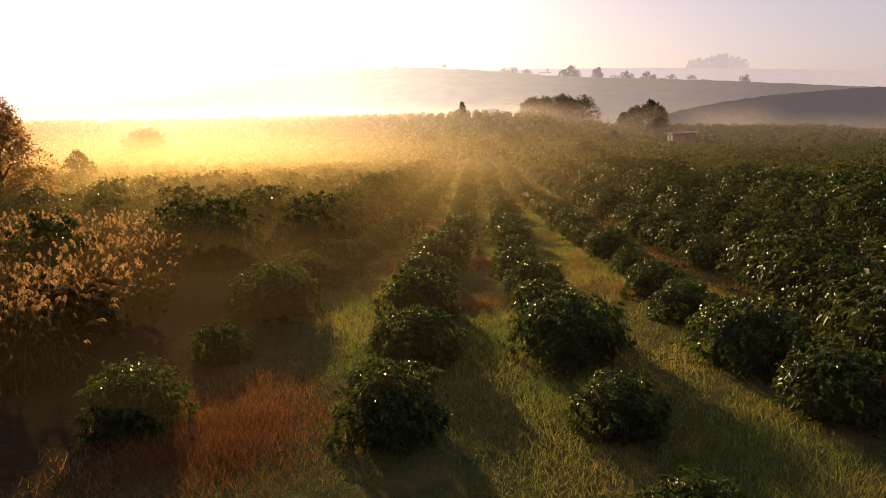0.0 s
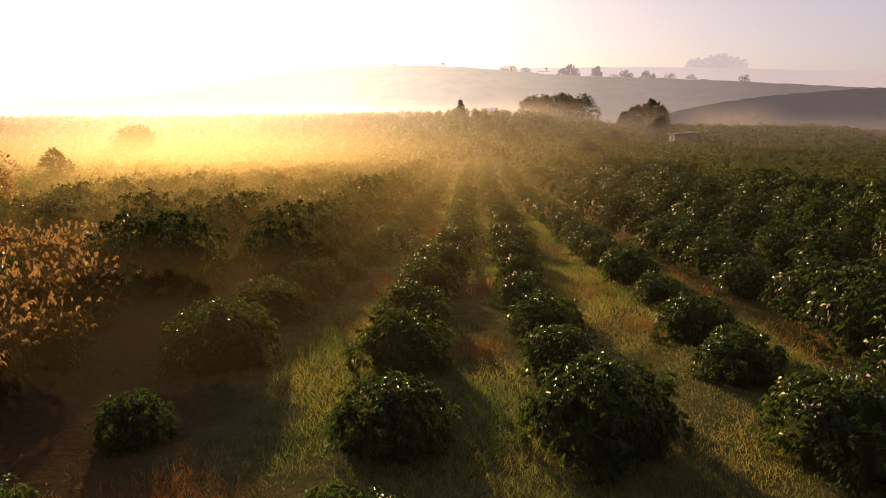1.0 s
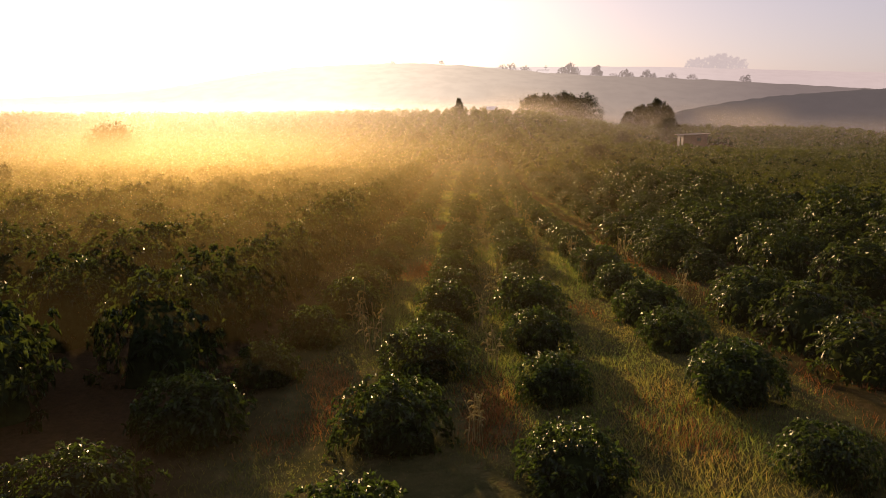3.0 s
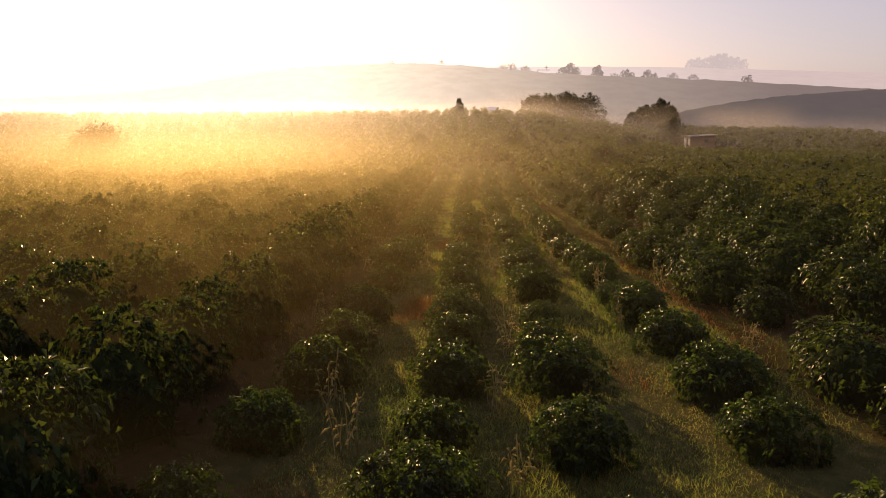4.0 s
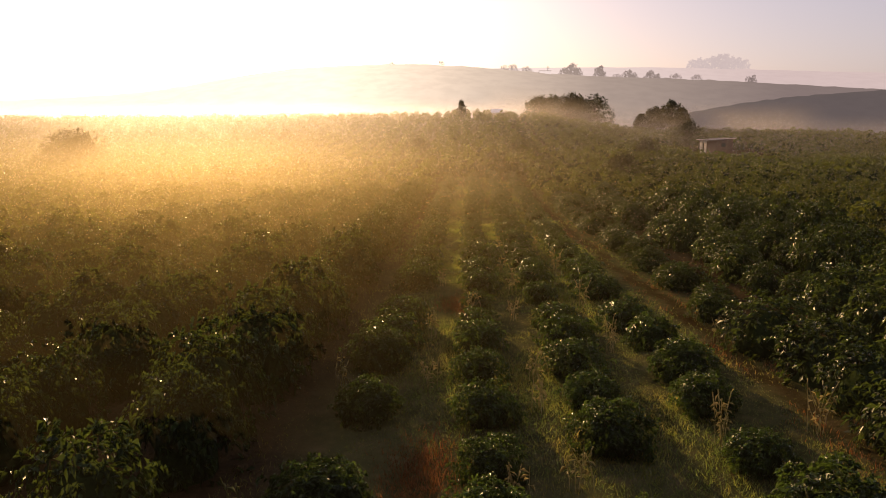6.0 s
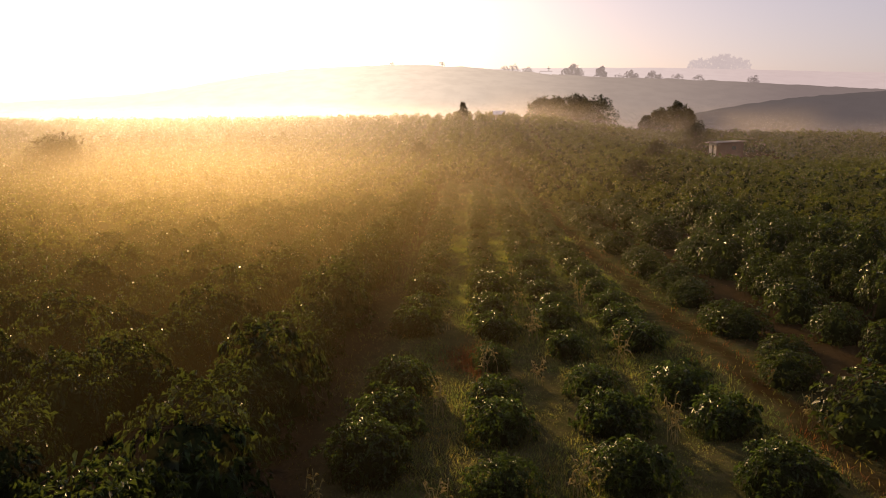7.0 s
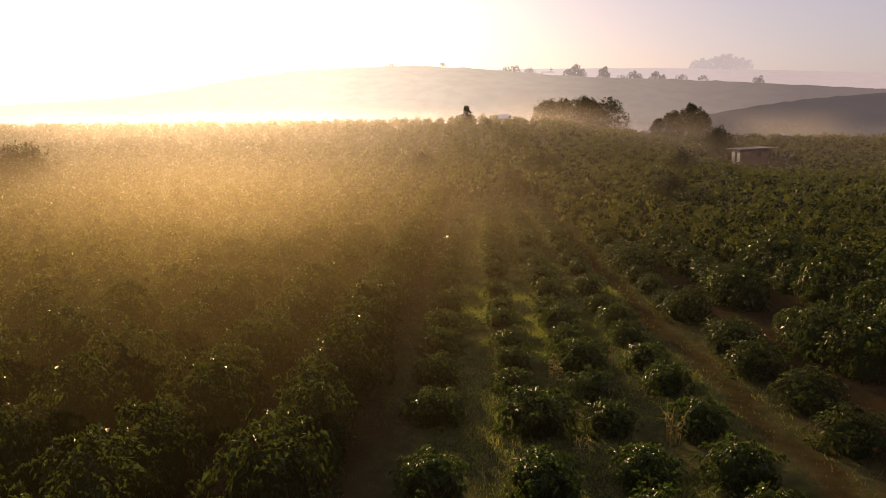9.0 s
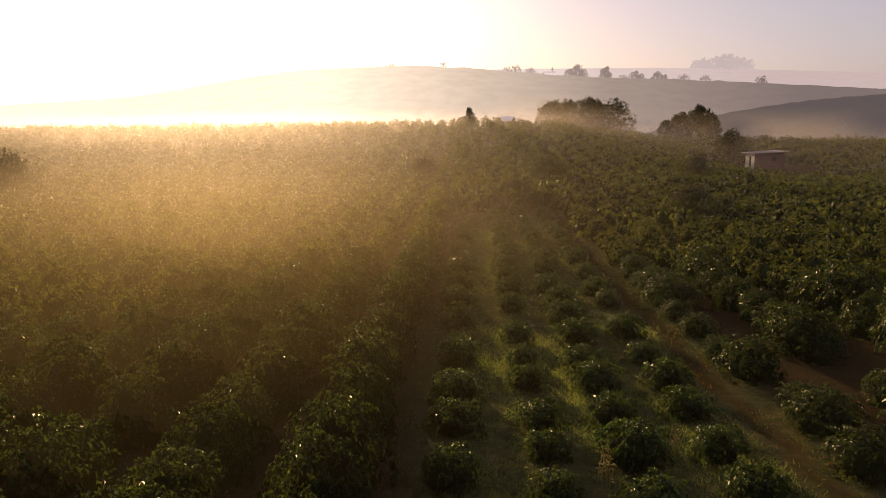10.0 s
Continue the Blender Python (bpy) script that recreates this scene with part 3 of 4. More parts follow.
# ---- buildings ----
BRICK = plain_material("hut_brick", (0.07, 0.032, 0.022), (0.13, 0.062, 0.042), 14.0)
PLASTER = plain_material("pale_plaster", (0.42, 0.38, 0.33), (0.62, 0.57, 0.5), 3.0)
TIN = plain_material("tin_roof", (0.14, 0.12, 0.11), (0.26, 0.22, 0.20), 2.0, 0.7)
WHITE_TIN = plain_material("white_roof", (0.86, 0.86, 0.86), (0.95, 0.95, 0.94), 1.0, 0.3)
WHITE_TIN.node_tree.nodes["Principled BSDF"].inputs["Metallic"].default_value = 0.7
DARK = plain_material("dark_opening", (0.02, 0.018, 0.015), (0.05, 0.042, 0.035), 4.0)


def box(name, lo, hi, mat, parent, bevel=0.02, slope=0.0, label=""):
    bm = bmesh.new()
    bmesh.ops.create_cube(bm, size=1)
    lo, hi = Vector(lo), Vector(hi)
    for v in bm.verts:
        v.co = Vector(((lo[i] + hi[i]) / 2 + v.co[i] * (hi[i] - lo[i]) for i in range(3)))
        v.co.z += slope * (v.co.x - (lo.x + hi.x) / 2)
    bmesh.ops.bevel(bm, geom=bm.edges[:], offset=bevel, segments=1, affect="EDGES")
    return part(name, bm, mat, parent, label)


hut = tagged(new("brick_hut"), "small brick field hut with sloping tin roof among coffee", "hut")
hut.matrix_basis = Matrix.Translation((59.3, 223, float(ground(59.3, 223)) + 0.75)) @ Matrix.Rotation(radians(9), 4, "Z")
box("wall", (-3.2, -2.0, -0.6), (3.2, -1.75, 2.75), BRICK, hut)
box("wall", (-3.2, 1.75, -0.6), (3.2, 2.0, 2.75), BRICK, hut)
box("wall", (2.95, -1.75, -0.6), (3.2, 1.75, 2.85), BRICK, hut)
box("wall", (-3.2, -1.75, -0.6), (-2.95, -0.5, 2.65), PLASTER, hut, label="pale plastered end wall")
box("wall", (-3.2, 0.45, -0.6), (-2.95, 1.75, 2.65), PLASTER, hut, label="pale plastered end wall")
box("lintel", (-3.2, -0.5, 2.05), (-2.95, 0.45, 2.65), PLASTER, hut)
box("door", (-3.1, -0.5, -0.5), (-3.04, 0.45, 2.05), DARK, hut, 0.005, 0.0, "dark wooden plank door")
box("roof", (-3.9, -2.5, 2.75), (3.7, 2.5, 2.87), TIN, hut, 0.02, 0.05, "sloping grey tin roof")
box("window", (0.4, -2.03, 1.1), (1.4, -2.003, 1.9), DARK, hut, 0.004)

house = tagged(new("field_house"), "low plastered field house with bright white metal roof", "house")
house.matrix_basis = Matrix.Translation((9.1, 272, float(ground(9.1, 272)) - 0.35)) @ Matrix.Diagonal((0.75, 0.85, 1.0, 1))
for lo, hi in (((-2.2, -1.8, -0.3), (2.2, -1.6, 2.5)), ((-2.2, 1.6, -0.3), (2.2, 1.8, 2.5)), ((-2.2, -1.6, -0.3), (-2.0, 1.6, 2.5)), ((2.0, -1.6, -0.3), (2.2, 1.6, 2.5))):
    box("wall", lo, hi, PLASTER, house)
bm = bmesh.new()
roof_pts = [(-2.6, -2.3, 2.45), (2.6, -2.3, 2.45), (2.3, 0, 3.55), (-2.3, 0, 3.55), (-2.6, 2.3, 2.45), (2.6, 2.3, 2.45)]
rv = [bm.verts.new(q) for q in roof_pts] + [bm.verts.new((q[0], q[1], q[2] + 0.08)) for q in roof_pts]
for f in ((0, 1, 2, 3), (3, 2, 5, 4), (6, 9, 8, 7), (9, 10, 11, 8), (0, 6, 7, 1), (4, 5, 11, 10), (0, 3, 9, 6), (3, 4, 10, 9), (1, 7, 8, 2), (2, 8, 11, 5)):
    bm.faces.new([rv[i] for i in f])
bmesh.ops.recalc_face_normals(bm, faces=bm.faces[:])
part("roof", bm, WHITE_TIN, house, "bright white metal roof")
box("door", (-0.5, -1.83, -0.2), (0.4, -1.803, 2.0), DARK, house, 0.004)


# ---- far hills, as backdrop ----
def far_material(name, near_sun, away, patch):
    """Distance with haze and sun glow painted as emission: paler towards the sun's side, with faint fields and woods.
    """
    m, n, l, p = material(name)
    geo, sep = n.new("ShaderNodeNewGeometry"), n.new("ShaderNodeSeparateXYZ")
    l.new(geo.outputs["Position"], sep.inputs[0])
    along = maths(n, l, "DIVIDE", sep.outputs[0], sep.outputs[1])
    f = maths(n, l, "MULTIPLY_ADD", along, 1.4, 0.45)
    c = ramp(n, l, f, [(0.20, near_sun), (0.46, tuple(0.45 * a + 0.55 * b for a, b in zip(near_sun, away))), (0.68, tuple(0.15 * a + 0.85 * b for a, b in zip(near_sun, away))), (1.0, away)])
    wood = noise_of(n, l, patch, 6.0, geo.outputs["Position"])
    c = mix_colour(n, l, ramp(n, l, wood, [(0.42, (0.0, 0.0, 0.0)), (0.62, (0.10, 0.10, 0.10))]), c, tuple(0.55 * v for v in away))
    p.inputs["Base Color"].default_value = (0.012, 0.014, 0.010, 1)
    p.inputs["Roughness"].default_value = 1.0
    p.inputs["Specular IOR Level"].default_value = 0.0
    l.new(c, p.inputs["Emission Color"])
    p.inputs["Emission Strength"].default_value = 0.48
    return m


def hill(name, ridge, y, front, back, foot, mat, label, rough):
    """A long hill: ridge line as (x, z) pairs at y, falling to the foot in front and behind."""
    xs = np.linspace(ridge[0][0], ridge[-1][0], 160)
    top = np.interp(xs, [q[0] for q in ridge], [q[1] for q in ridge])
    k = np.exp(-0.5 * (np.arange(-9, 10) / 4.0) ** 2)
    top = np.convolve(np.pad(top, 9, mode="edge"), k / k.sum(), mode="valid")
    rs = np.random.default_rng(int(y))
    s = np.concatenate([np.linspace(-front, 0, 22), np.linspace(0, back, 8)[1:]])
    fall = np.where(s < 0, 1 - smooth(0, 1, -s / front), 1 - smooth(0, 1, s / back))
    z = foot + (top[None, :] - foot) * fall[:, None] + rs.normal(0, rough, (len(s), len(xs))) * fall[:, None]
    gx, gy = np.meshgrid(xs, y + s)
    v = np.stack([gx, gy, z], -1).reshape(-1, 3)
    nx = len(xs)
    i = (np.arange(len(s) - 1)[:, None] * nx + np.arange(nx - 1)[None, :]).ravel()
    ob = new(name, mesh_of(name, v, np.stack([i, i + 1, i + nx + 1, i + nx], -1), mat, True))
    return tagged(ob, label, "hill", kind="structure")


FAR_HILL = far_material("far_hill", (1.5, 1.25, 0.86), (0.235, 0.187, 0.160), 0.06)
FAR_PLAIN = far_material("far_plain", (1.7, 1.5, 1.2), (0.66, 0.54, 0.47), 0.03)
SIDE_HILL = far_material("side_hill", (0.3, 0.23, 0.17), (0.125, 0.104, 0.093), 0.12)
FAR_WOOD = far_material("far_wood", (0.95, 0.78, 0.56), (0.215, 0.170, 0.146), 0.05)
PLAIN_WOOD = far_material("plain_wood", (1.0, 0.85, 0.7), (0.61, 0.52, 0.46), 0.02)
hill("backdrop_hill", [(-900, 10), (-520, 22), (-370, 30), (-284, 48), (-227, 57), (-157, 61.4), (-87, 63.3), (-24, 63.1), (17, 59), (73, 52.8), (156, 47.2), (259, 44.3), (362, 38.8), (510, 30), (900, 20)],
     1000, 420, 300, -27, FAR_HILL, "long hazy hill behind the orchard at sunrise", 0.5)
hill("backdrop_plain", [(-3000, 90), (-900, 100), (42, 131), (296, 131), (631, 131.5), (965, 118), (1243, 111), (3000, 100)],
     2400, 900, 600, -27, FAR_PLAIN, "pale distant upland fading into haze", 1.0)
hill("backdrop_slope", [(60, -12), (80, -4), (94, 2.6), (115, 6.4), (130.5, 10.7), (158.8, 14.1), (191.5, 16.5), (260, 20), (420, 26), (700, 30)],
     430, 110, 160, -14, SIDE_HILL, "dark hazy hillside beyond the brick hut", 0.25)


def far_tree(x, y, base, top, wide, seed, mat, name="distant_tree", label="hazy tree on the distant ridge", lobes=6):
    ob = broad_tree(name, label, x, y, top - base, wide, seed, lobes, 36, 4, (top - base) * 0.135, 0.08, mat, group="trees on the far ridge")
    ob.matrix_basis = Matrix.Translation((x, y, base))
    # Trunk and crown give off the painted haze colour as well.
    for child in ob.children:
        child.data.materials.clear()
        child.data.materials.append(mat)
    return ob


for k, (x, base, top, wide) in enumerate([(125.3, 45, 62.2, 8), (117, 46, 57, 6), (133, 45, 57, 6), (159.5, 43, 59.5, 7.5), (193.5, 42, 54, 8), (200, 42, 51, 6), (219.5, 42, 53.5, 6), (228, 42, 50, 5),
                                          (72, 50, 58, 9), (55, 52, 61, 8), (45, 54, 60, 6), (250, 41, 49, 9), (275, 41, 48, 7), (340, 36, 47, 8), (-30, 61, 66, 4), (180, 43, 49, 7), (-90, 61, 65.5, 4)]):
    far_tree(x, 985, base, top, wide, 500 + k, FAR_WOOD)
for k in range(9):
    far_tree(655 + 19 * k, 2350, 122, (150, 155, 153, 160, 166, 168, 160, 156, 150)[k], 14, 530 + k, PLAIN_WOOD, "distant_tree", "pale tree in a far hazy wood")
farm = tagged(new("farmhouse"), "small pale farmhouse on the hazy far ridge", "house")
farm.matrix_basis = Matrix.Translation((93.0, 972, 50.6))
# Walls and roof glow with haze colour, like the ridge behind.
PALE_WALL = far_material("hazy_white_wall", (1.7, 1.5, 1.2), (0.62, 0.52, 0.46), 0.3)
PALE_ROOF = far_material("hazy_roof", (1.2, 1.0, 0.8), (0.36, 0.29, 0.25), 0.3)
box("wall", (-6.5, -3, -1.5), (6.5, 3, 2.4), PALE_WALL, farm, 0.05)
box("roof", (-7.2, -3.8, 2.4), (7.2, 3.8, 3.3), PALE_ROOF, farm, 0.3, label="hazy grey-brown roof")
# Masts share the glowing haze colour of the far trees.
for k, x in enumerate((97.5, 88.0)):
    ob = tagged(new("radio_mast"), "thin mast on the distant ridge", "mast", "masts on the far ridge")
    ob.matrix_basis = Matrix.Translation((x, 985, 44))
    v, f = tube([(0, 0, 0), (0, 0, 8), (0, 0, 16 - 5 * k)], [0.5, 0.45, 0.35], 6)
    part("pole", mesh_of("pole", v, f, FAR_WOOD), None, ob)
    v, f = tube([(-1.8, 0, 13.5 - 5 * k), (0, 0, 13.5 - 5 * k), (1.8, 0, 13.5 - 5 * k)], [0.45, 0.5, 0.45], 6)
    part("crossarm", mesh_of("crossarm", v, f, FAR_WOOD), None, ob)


# ---- grass, tall reeds, weeds ----
def blades(x, y, height, width, lean, rs):
    """Single grass blades, one narrow triangle each."""
    n = len(x)
    a = rs.random(n) * 6.28
    base = np.stack([x, y, ground(x, y) - 0.03], -1)
    side = np.stack([np.cos(a), np.sin(a), np.zeros(n)], -1) * width[:, None] * 0.5
    b = rs.random(n) * 6.28
    tip = base + np.stack([np.cos(b) * lean, np.sin(b) * lean, 1 - 0.35 * lean], -1) * height[:, None]
    v = np.stack([base - side, base + side, tip], 1).reshape(-1, 3)
    return v, np.arange(3 * n).reshape(-1, 3)


def clumped(n, x0, x1, y0, y1, rs, bias=1.0):
    """Places gathered into clumps and thinned towards the far end."""
    y = y0 + (y1 - y0) * rs.random(n) ** bias
    x = x0 + (x1 - x0) * rs.random(n)
    c = np.sin(1.9 * x + 0.7 * np.sin(0.9 * y)) * np.sin(1.3 * y + 0.8 * np.sin(1.1 * x)) + 0.6 * np.sin(0.45 * x + 0.31 * y)
    keep = rs.random(n) < 0.72 + 0.28 * smooth(-0.7, 0.9, c)
    keep &= (np.abs(x - 8.45 + 0.65 * smooth(40, 90, y)) > 0.55) | (rs.random(n) < 0.12)
    keep &= (x < 9.1 - 0.65 * smooth(40, 90, y)) | (rs.random(n) < 0.12)
    keep &= (x > -2.7) | (rs.random(n) < 0.16)
    keep &= (x < 7.1) | (rs.random(n) < 1 - 0.7 * smooth(50, 65, y))
    return x[keep], y[keep]


rs = np.random.default_rng(77)
gx, gy = clumped(900000, -4.6, 10.2, 9, 100, rs, 1.7)
fx, fy = clumped(45000, -5.2, 11.5, 100, 148, rs, 1.0)
gx, gy = np.concatenate([gx, fx]), np.concatenate([gy, fy])
h = rs.uniform(0.05, 0.24, len(gx)) * (0.8 + 0.4 * np.sin(0.6 * gx + 0.35 * gy))
wide, lean = rs.uniform(0.0035, 0.008, len(gx)) * (1 + gy / 30), rs.uniform(0.25, 1.1, len(gx))
green = gy + rs.normal(0, 6, len(gx)) > 70
for chosen, mat, label in ((~green, GRASS, "golden green rough grass between the coffee rows"), (green, GRASS_GREEN, "dull green short grass between the coffee rows")):
    v, f = blades(gx[chosen], gy[chosen], h[chosen], wide[chosen], lean[chosen], rs)
    tagged(new("grass", mesh_of("grass", v, f, mat)), label, "grass", kind="stuff")


RUST = blade_material("rusty_grass", [(0.2, (0.090, 0.034, 0.012)), (0.5, (0.16, 0.064, 0.022)), (0.85, (0.24, 0.125, 0.043))], (1.4, 1.3, 1.1), 0.32)
PATCHES = [(-2.8, 17.4, 0.8, 1.3, 18000), (-1.8, 22.4, 0.35, 0.7, 4000), (-2.0, 31.0, 0.4, 1.4, 3500), (-1.85, 37.0, 0.4, 1.4, 4500), (-0.75, 41.4, 0.5, 0.7, 6000), (-0.9, 50.2, 0.4, 1.2, 6500),
           (4.6, 32.0, 0.5, 1.6, 3000), (5.6, 28.9, 0.5, 0.8, 3000), (4.2, 42.8, 0.5, 1.0, 3500), (1.3, 34.0, 0.3, 1.2, 2500), (-0.4, 66.4, 0.4, 1.2, 3000), (1.1, 25.5, 0.4, 0.9, 2500)]
gx = np.concatenate([0.6 * rs.normal(0, 1, 34000)] + [px + wx * rs.normal(0, 1, n) for px, py, wx, wy, n in PATCHES])
gy = np.concatenate([14 + 86 * rs.random(34000) ** 1.7] + [py + wy * rs.normal(0, 1, n) for px, py, wx, wy, n in PATCHES])
gx[:34000] += 8.6 - 0.65 * smooth(40, 90, gy[:34000])
keep = (rs.random(len(gx)) < smooth(-0.5, 0.8, np.sin(0.55 * gy + np.sin(0.21 * gy) * 2) + 0.5 * np.sin(1.7 * gx))) & (gx > -5) & (np.abs(gx - 8.45 + 0.65 * smooth(40, 90, gy)) > 0.3)
keep &= (gx < 7) | (rs.random(len(gx)) < 1 - 0.75 * smooth(50, 70, gy))
gx, gy = gx[keep], gy[keep]
v, f = blades(gx, gy, rs.uniform(0.06, 0.24, len(gx)), rs.uniform(0.006, 0.013, len(gx)) * (1 + gy / 45), rs.uniform(0.2, 0.8, len(gx)), rs)
tagged(new("dry_grass", mesh_of("dry_grass", v, f, RUST)), "rusty orange dry grass along the earth track", "grass", kind="stuff")


def weed(seed):
    rs = np.random.default_rng(seed)
    ob = tagged(new("weed_tuft"), "tuft of tall dry weed stalks in the grass", "weed", "weed tufts between the rows")
    for k in range(7):
        a, h = rs.random() * 6.28, rs.uniform(0.55, 1.15)
        bx, by, q = 0.14 * rs.normal(), 0.14 * rs.normal(), rs.uniform(0.1, 0.35) * h
        v, f = tube([(bx, by, -0.05), (bx + 0.3 * q * math.cos(a), by + 0.3 * q * math.sin(a), 0.55 * h), (bx + q * math.cos(a), by + q * math.sin(a), h)], [0.009, 0.007, 0.012], 4)
        n = 5
        t = rs.uniform(0.35, 1.0, n)
        base = np.stack([bx + q * t * t * math.cos(a), by + q * t * t * math.sin(a), h * t], -1)
        d = rs.normal(0, 1, (n, 3)) * np.array([1, 1, 0.3])
        d /= np.linalg.norm(d, axis=1)[:, None]
        v2, f2 = quick_leaves(base, d, rs.uniform(0.1, 0.24, n), rs.uniform(0.02, 0.04, n), rs.uniform(0.2, 0.8, n), rs)
        f3 = np.concatenate([f[:, [0, 1, 2]], f[:, [0, 2, 3]]])
        v, f = join([(v, f3), (v2, f2)])
        part("stalk", mesh_of("stalk", v, f, STALK), STALK, ob)
    return ob


WEEDS = Stock([(lambda k=k: weed(600 + k)) for k in range(4)])
for k, (x, y) in enumerate([(1.0, 32.6), (1.5, 36.8), (-1.4, 38.5), (-2.0, 40.6), (-1.7, 44.8), (1.3, 41.0), (1.7, 45.2), (4.9, 47.6), (0.9, 49.6), (2.1, 50.3), (5.2, 52.4), (1.6, 54.4), (-0.9, 56.0), (1.9, 57.2),
                            (4.4, 60.2), (-1.2, 61.8), (1.8, 64.6), (0.2, 65.6), (4.5, 66.6), (2.0, 69.8), (-1.0, 71.0), (1.7, 74.8), (4.6, 76.4), (1.9, 82.0), (4.3, 84.0), (7.8, 45.0), (7.6, 53.0), (-3.6, 48.2), (-3.2, 56.2), (8.0, 61.0)]):
    WEEDS.plant(k % 4, spot(x, y, 1.7 * k, 0.9 + 0.08 * (k % 4), 0.02))


def reed(seed):
    """A clump of tall grass whose plumes arch over."""
    rs = np.random.default_rng(seed)
    ob = tagged(new("reed_clump"), "tall clump of golden grass with arching feathery plumes", "grass", "golden tall grass clumps")
    culms, plumes, blades_all = [], [], []
    for k in range(46):
        a, h = rs.random() * 6.28, rs.uniform(1.4, 2.8)
        bx, by, q = 0.35 * rs.normal(), 0.35 * rs.normal(), rs.uniform(0.25, 1.1)
        c, s = math.cos(a), math.sin(a)
        def at(t):
            return np.array([bx + q * t ** 2.2 * c, by + q * t ** 2.2 * s, h * t - 0.25 * q * t ** 4])
        v, f = tube([at(0) - (0, 0, 0.05), at(0.4), at(0.75), at(1.0)], [0.012, 0.010, 0.008, 0.005], 3)
        culms.append((v, f))
        tail = [at(w) for w in (0.93, 0.965, 1.0)]
        ahead = tail[2] - tail[1]
        ahead = ahead / np.linalg.norm(ahead) * 0.075
        tail += [tail[2] + ahead * 0.9 + (0, 0, -0.05), tail[2] + ahead * 1.4 + (0, 0, -0.15)]
        v, f = tube(tail, [0.005, 0.016, 0.021, 0.018, 0.004], 5)
        plumes.append((v, np.concatenate([f[:, [0, 1, 2]], f[:, [0, 2, 3]]])))
        n = 12
        t = rs.uniform(0.94, 1.0, n)
        base = np.array([at(w) for w in t]) + rs.normal(0, 0.012, (n, 3))
        d = np.stack([c + rs.normal(0, 0.4, n), s + rs.normal(0, 0.4, n), rs.normal(-0.2, 0.4, n)], -1)
        d /= np.linalg.norm(d, axis=1)[:, None]
        ln = rs.uniform(0.05, 0.11, n)
        plumes.append(quick_leaves(base, d, ln, ln * 0.14, rs.uniform(0.4, 1.0, n), rs))
        n = 9
        t = rs.uniform(0.1, 0.8, n)
        base = np.array([at(w) for w in t])
        d = np.stack([rs.normal(0, 1, n), rs.normal(0, 1, n), rs.uniform(0.1, 0.8, n)], -1)
        d /= np.linalg.norm(d, axis=1)[:, None]
        blades_all.append(quick_leaves(base, d, rs.uniform(0.35, 0.8, n), rs.uniform(0.014, 0.028, n), rs.uniform(0.4, 0.9, n), rs))
    part("culm", mesh_of("culm", *join(culms), STALK), None, ob)
    part("plume", mesh_of("plume", *join(plumes), LEAF_DRY), None, ob, "golden feathery seed plumes")
    part("foliage", mesh_of("foliage", *join(blades_all), REED_LEAF), None, ob)
    return ob


REEDS = Stock([(lambda k=k: reed(640 + k)) for k in range(4)])
k = 0
for y in np.arange(15, 39, 1.5):
    for x in np.arange(-20.5, -5.2, 1.5):
        px, py = x + rng.normal(0, 0.4), y + rng.normal(0, 0.4)
        if px > -6.6 - 2.2 * float(smooth(26, 31, py)) or py > 31.5 + 6.5 * float(smooth(-9.5, -12.5, px)) or px < -14.5 - 0.5 * (py - 26) and py < 34 or (px + 10.6) ** 2 + (py - 27) ** 2 < 2:
            continue
        REEDS.plant(k % 4, spot(px, py, rng.random() * 6.28, rng.uniform(0.55, 0.8) * (0.75 if py < 19 else 1.0), 0.03))
        k += 1
OLD.plant(0, spot(-10.6, 27, 0.4, 0.85, 0.05))
OLD.plant(3, spot(-7.9, 33.4, 1.4, 0.9, 0.05))


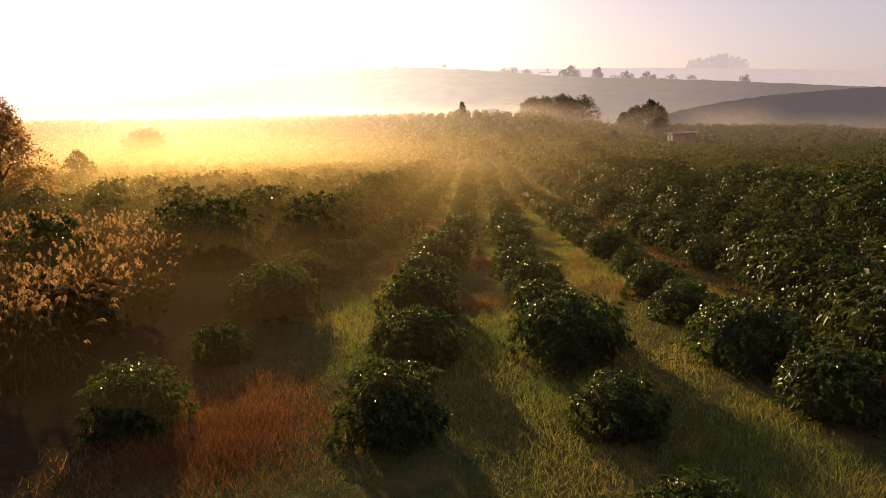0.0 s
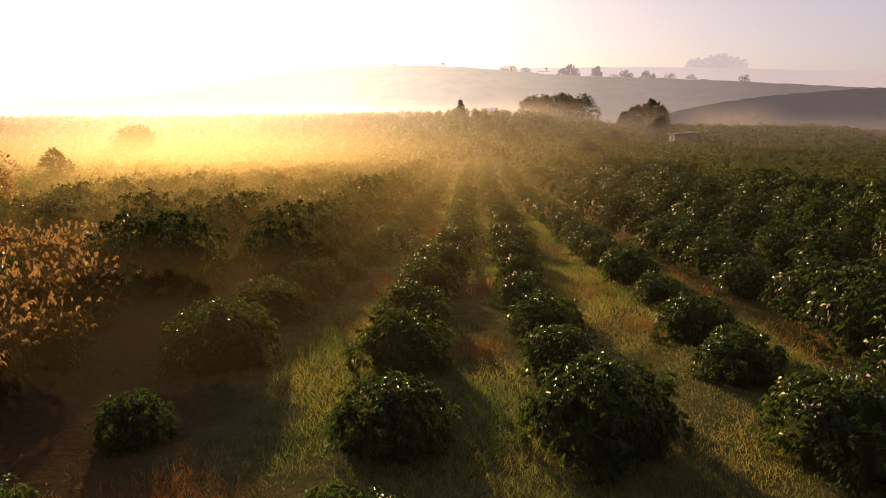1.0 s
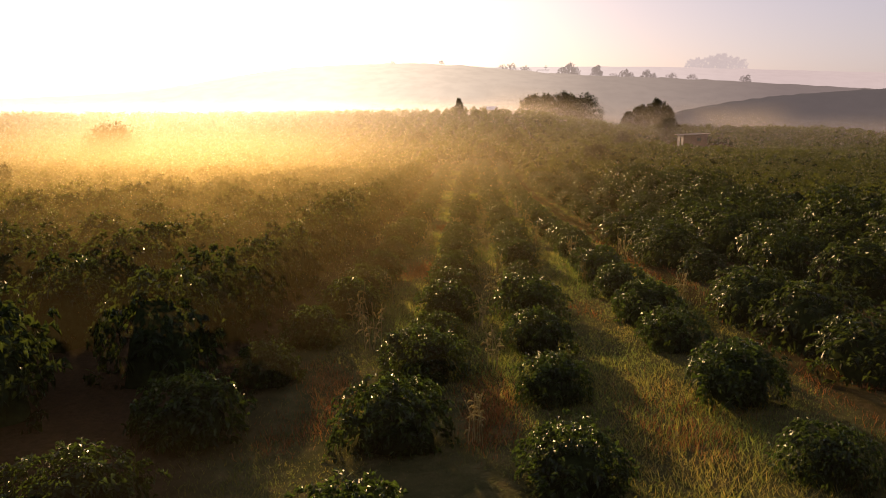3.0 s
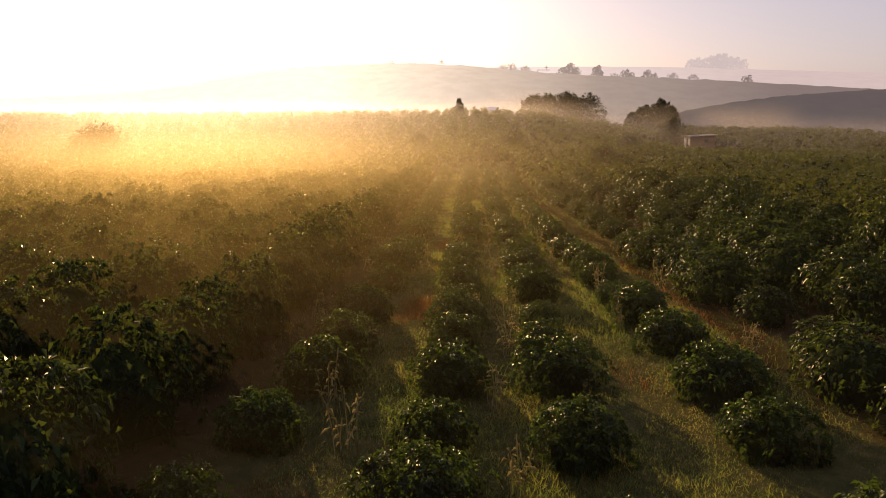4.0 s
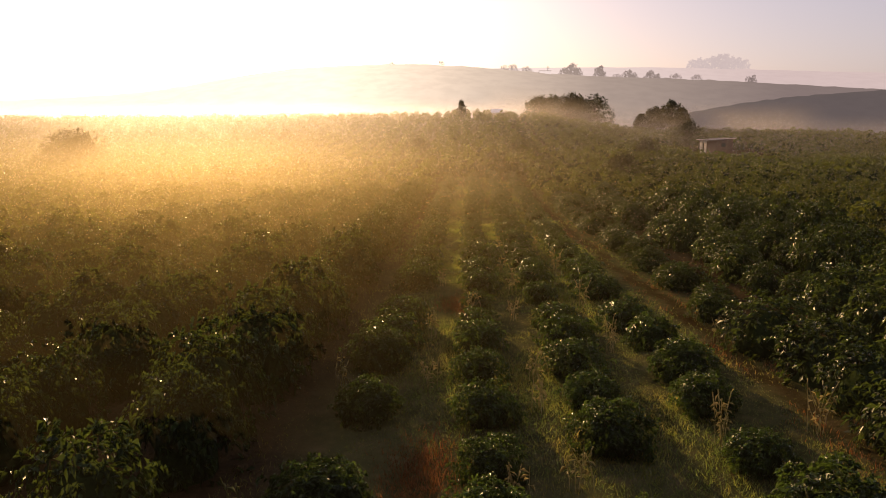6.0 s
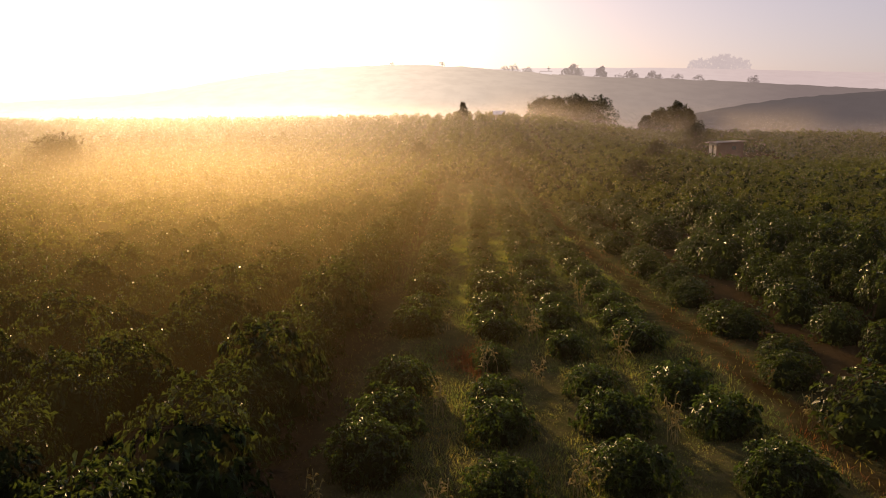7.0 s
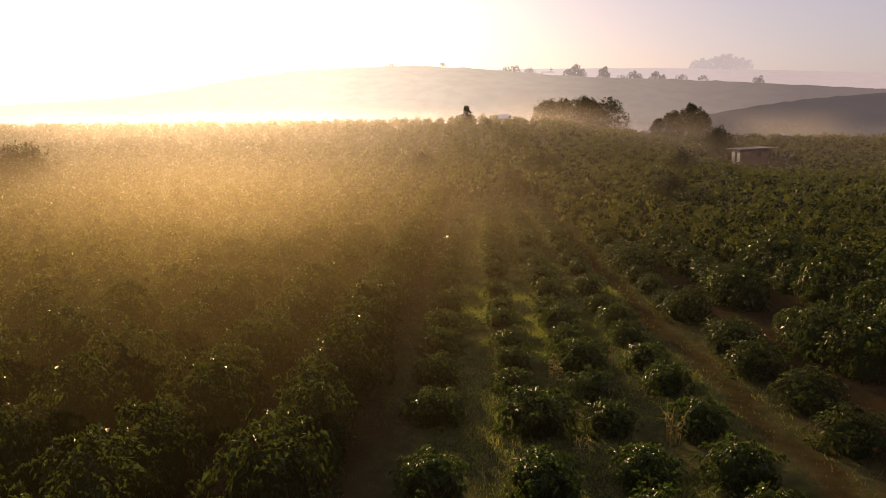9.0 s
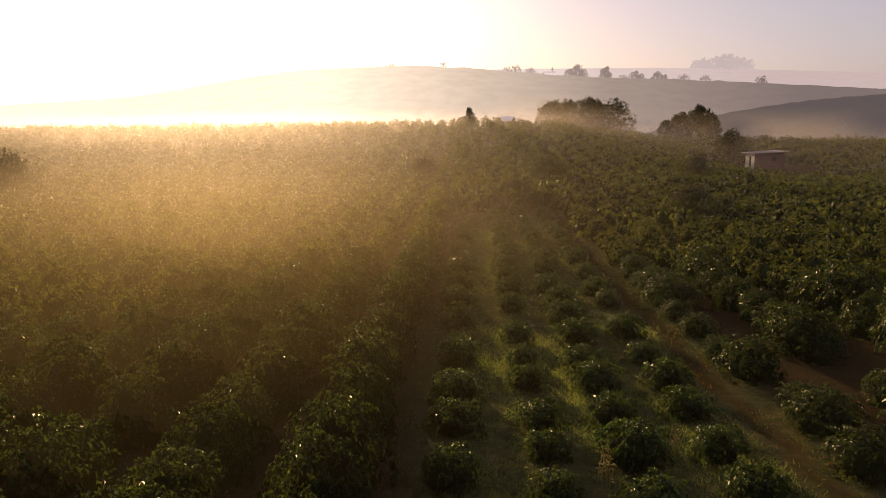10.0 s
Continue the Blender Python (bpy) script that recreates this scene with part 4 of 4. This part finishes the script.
# ---- mist banks standing in for haze over the field ----
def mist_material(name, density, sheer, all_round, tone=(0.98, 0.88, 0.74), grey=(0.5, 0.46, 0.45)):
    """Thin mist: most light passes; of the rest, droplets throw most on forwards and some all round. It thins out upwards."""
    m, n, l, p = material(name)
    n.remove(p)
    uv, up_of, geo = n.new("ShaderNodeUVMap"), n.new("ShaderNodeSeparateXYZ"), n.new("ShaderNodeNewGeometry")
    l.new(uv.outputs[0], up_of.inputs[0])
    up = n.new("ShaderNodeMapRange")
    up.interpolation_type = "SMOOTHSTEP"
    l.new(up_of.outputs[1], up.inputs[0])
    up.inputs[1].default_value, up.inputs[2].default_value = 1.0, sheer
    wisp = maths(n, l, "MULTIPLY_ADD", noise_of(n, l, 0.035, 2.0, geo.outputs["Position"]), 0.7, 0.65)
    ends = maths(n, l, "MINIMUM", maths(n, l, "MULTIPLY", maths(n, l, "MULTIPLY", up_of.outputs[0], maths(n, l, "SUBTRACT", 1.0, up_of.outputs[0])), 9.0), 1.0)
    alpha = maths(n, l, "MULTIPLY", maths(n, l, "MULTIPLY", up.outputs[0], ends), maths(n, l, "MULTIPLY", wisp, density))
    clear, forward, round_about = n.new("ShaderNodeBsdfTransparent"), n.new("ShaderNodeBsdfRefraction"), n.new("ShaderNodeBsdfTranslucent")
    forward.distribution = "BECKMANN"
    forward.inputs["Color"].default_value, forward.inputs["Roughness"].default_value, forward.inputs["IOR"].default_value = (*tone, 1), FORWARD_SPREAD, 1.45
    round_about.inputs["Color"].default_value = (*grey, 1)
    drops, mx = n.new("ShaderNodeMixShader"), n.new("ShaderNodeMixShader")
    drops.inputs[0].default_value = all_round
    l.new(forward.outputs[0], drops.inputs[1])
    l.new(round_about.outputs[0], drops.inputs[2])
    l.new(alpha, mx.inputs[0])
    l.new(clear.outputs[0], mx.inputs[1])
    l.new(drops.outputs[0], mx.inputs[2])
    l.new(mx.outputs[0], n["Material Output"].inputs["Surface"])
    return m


FORWARD_SPREAD = 0.97


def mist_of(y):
    """Mist for the bank at y, thicker with the distance, with sun glow tinted in."""
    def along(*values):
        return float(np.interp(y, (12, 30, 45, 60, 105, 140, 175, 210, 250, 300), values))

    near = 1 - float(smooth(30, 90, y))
    # Tints put sun glow and lens glare into the colour: golden near, paler far.
    return mist_material("tinted_haze", along(0.0042, 0.0042, 0.0044, 0.0045, 0.0038, 0.0035, 0.0050, 0.0088, 0.0135, 0.018), 0.25, along(0.18, 0.16, 0.10, 0.07, 0.05, 0.08, 0.22, 0.36, 0.42, 0.42),
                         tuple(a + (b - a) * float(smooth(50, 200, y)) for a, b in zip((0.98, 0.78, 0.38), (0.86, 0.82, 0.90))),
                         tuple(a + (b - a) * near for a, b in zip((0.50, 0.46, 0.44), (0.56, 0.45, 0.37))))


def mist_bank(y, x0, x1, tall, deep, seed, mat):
    """A long low bank standing in for haze on the field: a closed ridge, soft at its crest."""
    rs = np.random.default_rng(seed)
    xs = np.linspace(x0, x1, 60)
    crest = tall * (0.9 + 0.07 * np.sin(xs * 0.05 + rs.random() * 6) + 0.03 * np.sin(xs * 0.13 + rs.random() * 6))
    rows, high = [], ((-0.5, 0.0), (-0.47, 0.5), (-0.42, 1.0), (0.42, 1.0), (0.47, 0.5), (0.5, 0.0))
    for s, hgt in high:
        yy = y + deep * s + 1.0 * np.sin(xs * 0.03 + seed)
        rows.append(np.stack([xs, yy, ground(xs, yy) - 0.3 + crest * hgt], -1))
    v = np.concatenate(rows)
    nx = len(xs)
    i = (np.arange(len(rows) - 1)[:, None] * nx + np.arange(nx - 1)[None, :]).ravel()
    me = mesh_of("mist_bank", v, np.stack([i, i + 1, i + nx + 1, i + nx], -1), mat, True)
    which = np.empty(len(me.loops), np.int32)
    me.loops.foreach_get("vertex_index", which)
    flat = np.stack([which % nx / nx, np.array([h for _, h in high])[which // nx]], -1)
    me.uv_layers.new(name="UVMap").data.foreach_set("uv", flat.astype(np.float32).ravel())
    return tagged(new("mist_bank", me), "thin gold-tinted mist bank standing in for haze over the coffee field", "mist", kind="stuff")


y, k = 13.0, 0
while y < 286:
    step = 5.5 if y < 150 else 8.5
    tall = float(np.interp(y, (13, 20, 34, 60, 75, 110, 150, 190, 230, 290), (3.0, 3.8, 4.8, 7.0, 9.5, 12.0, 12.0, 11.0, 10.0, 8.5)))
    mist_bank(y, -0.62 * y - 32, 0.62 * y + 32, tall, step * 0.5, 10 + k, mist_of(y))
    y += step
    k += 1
# Two added banks lighten the grove trees in place of distance haze.
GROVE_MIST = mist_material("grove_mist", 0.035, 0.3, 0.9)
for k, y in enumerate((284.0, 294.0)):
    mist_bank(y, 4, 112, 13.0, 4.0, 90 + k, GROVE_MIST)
scene.cycles.transparent_max_bounces = 96
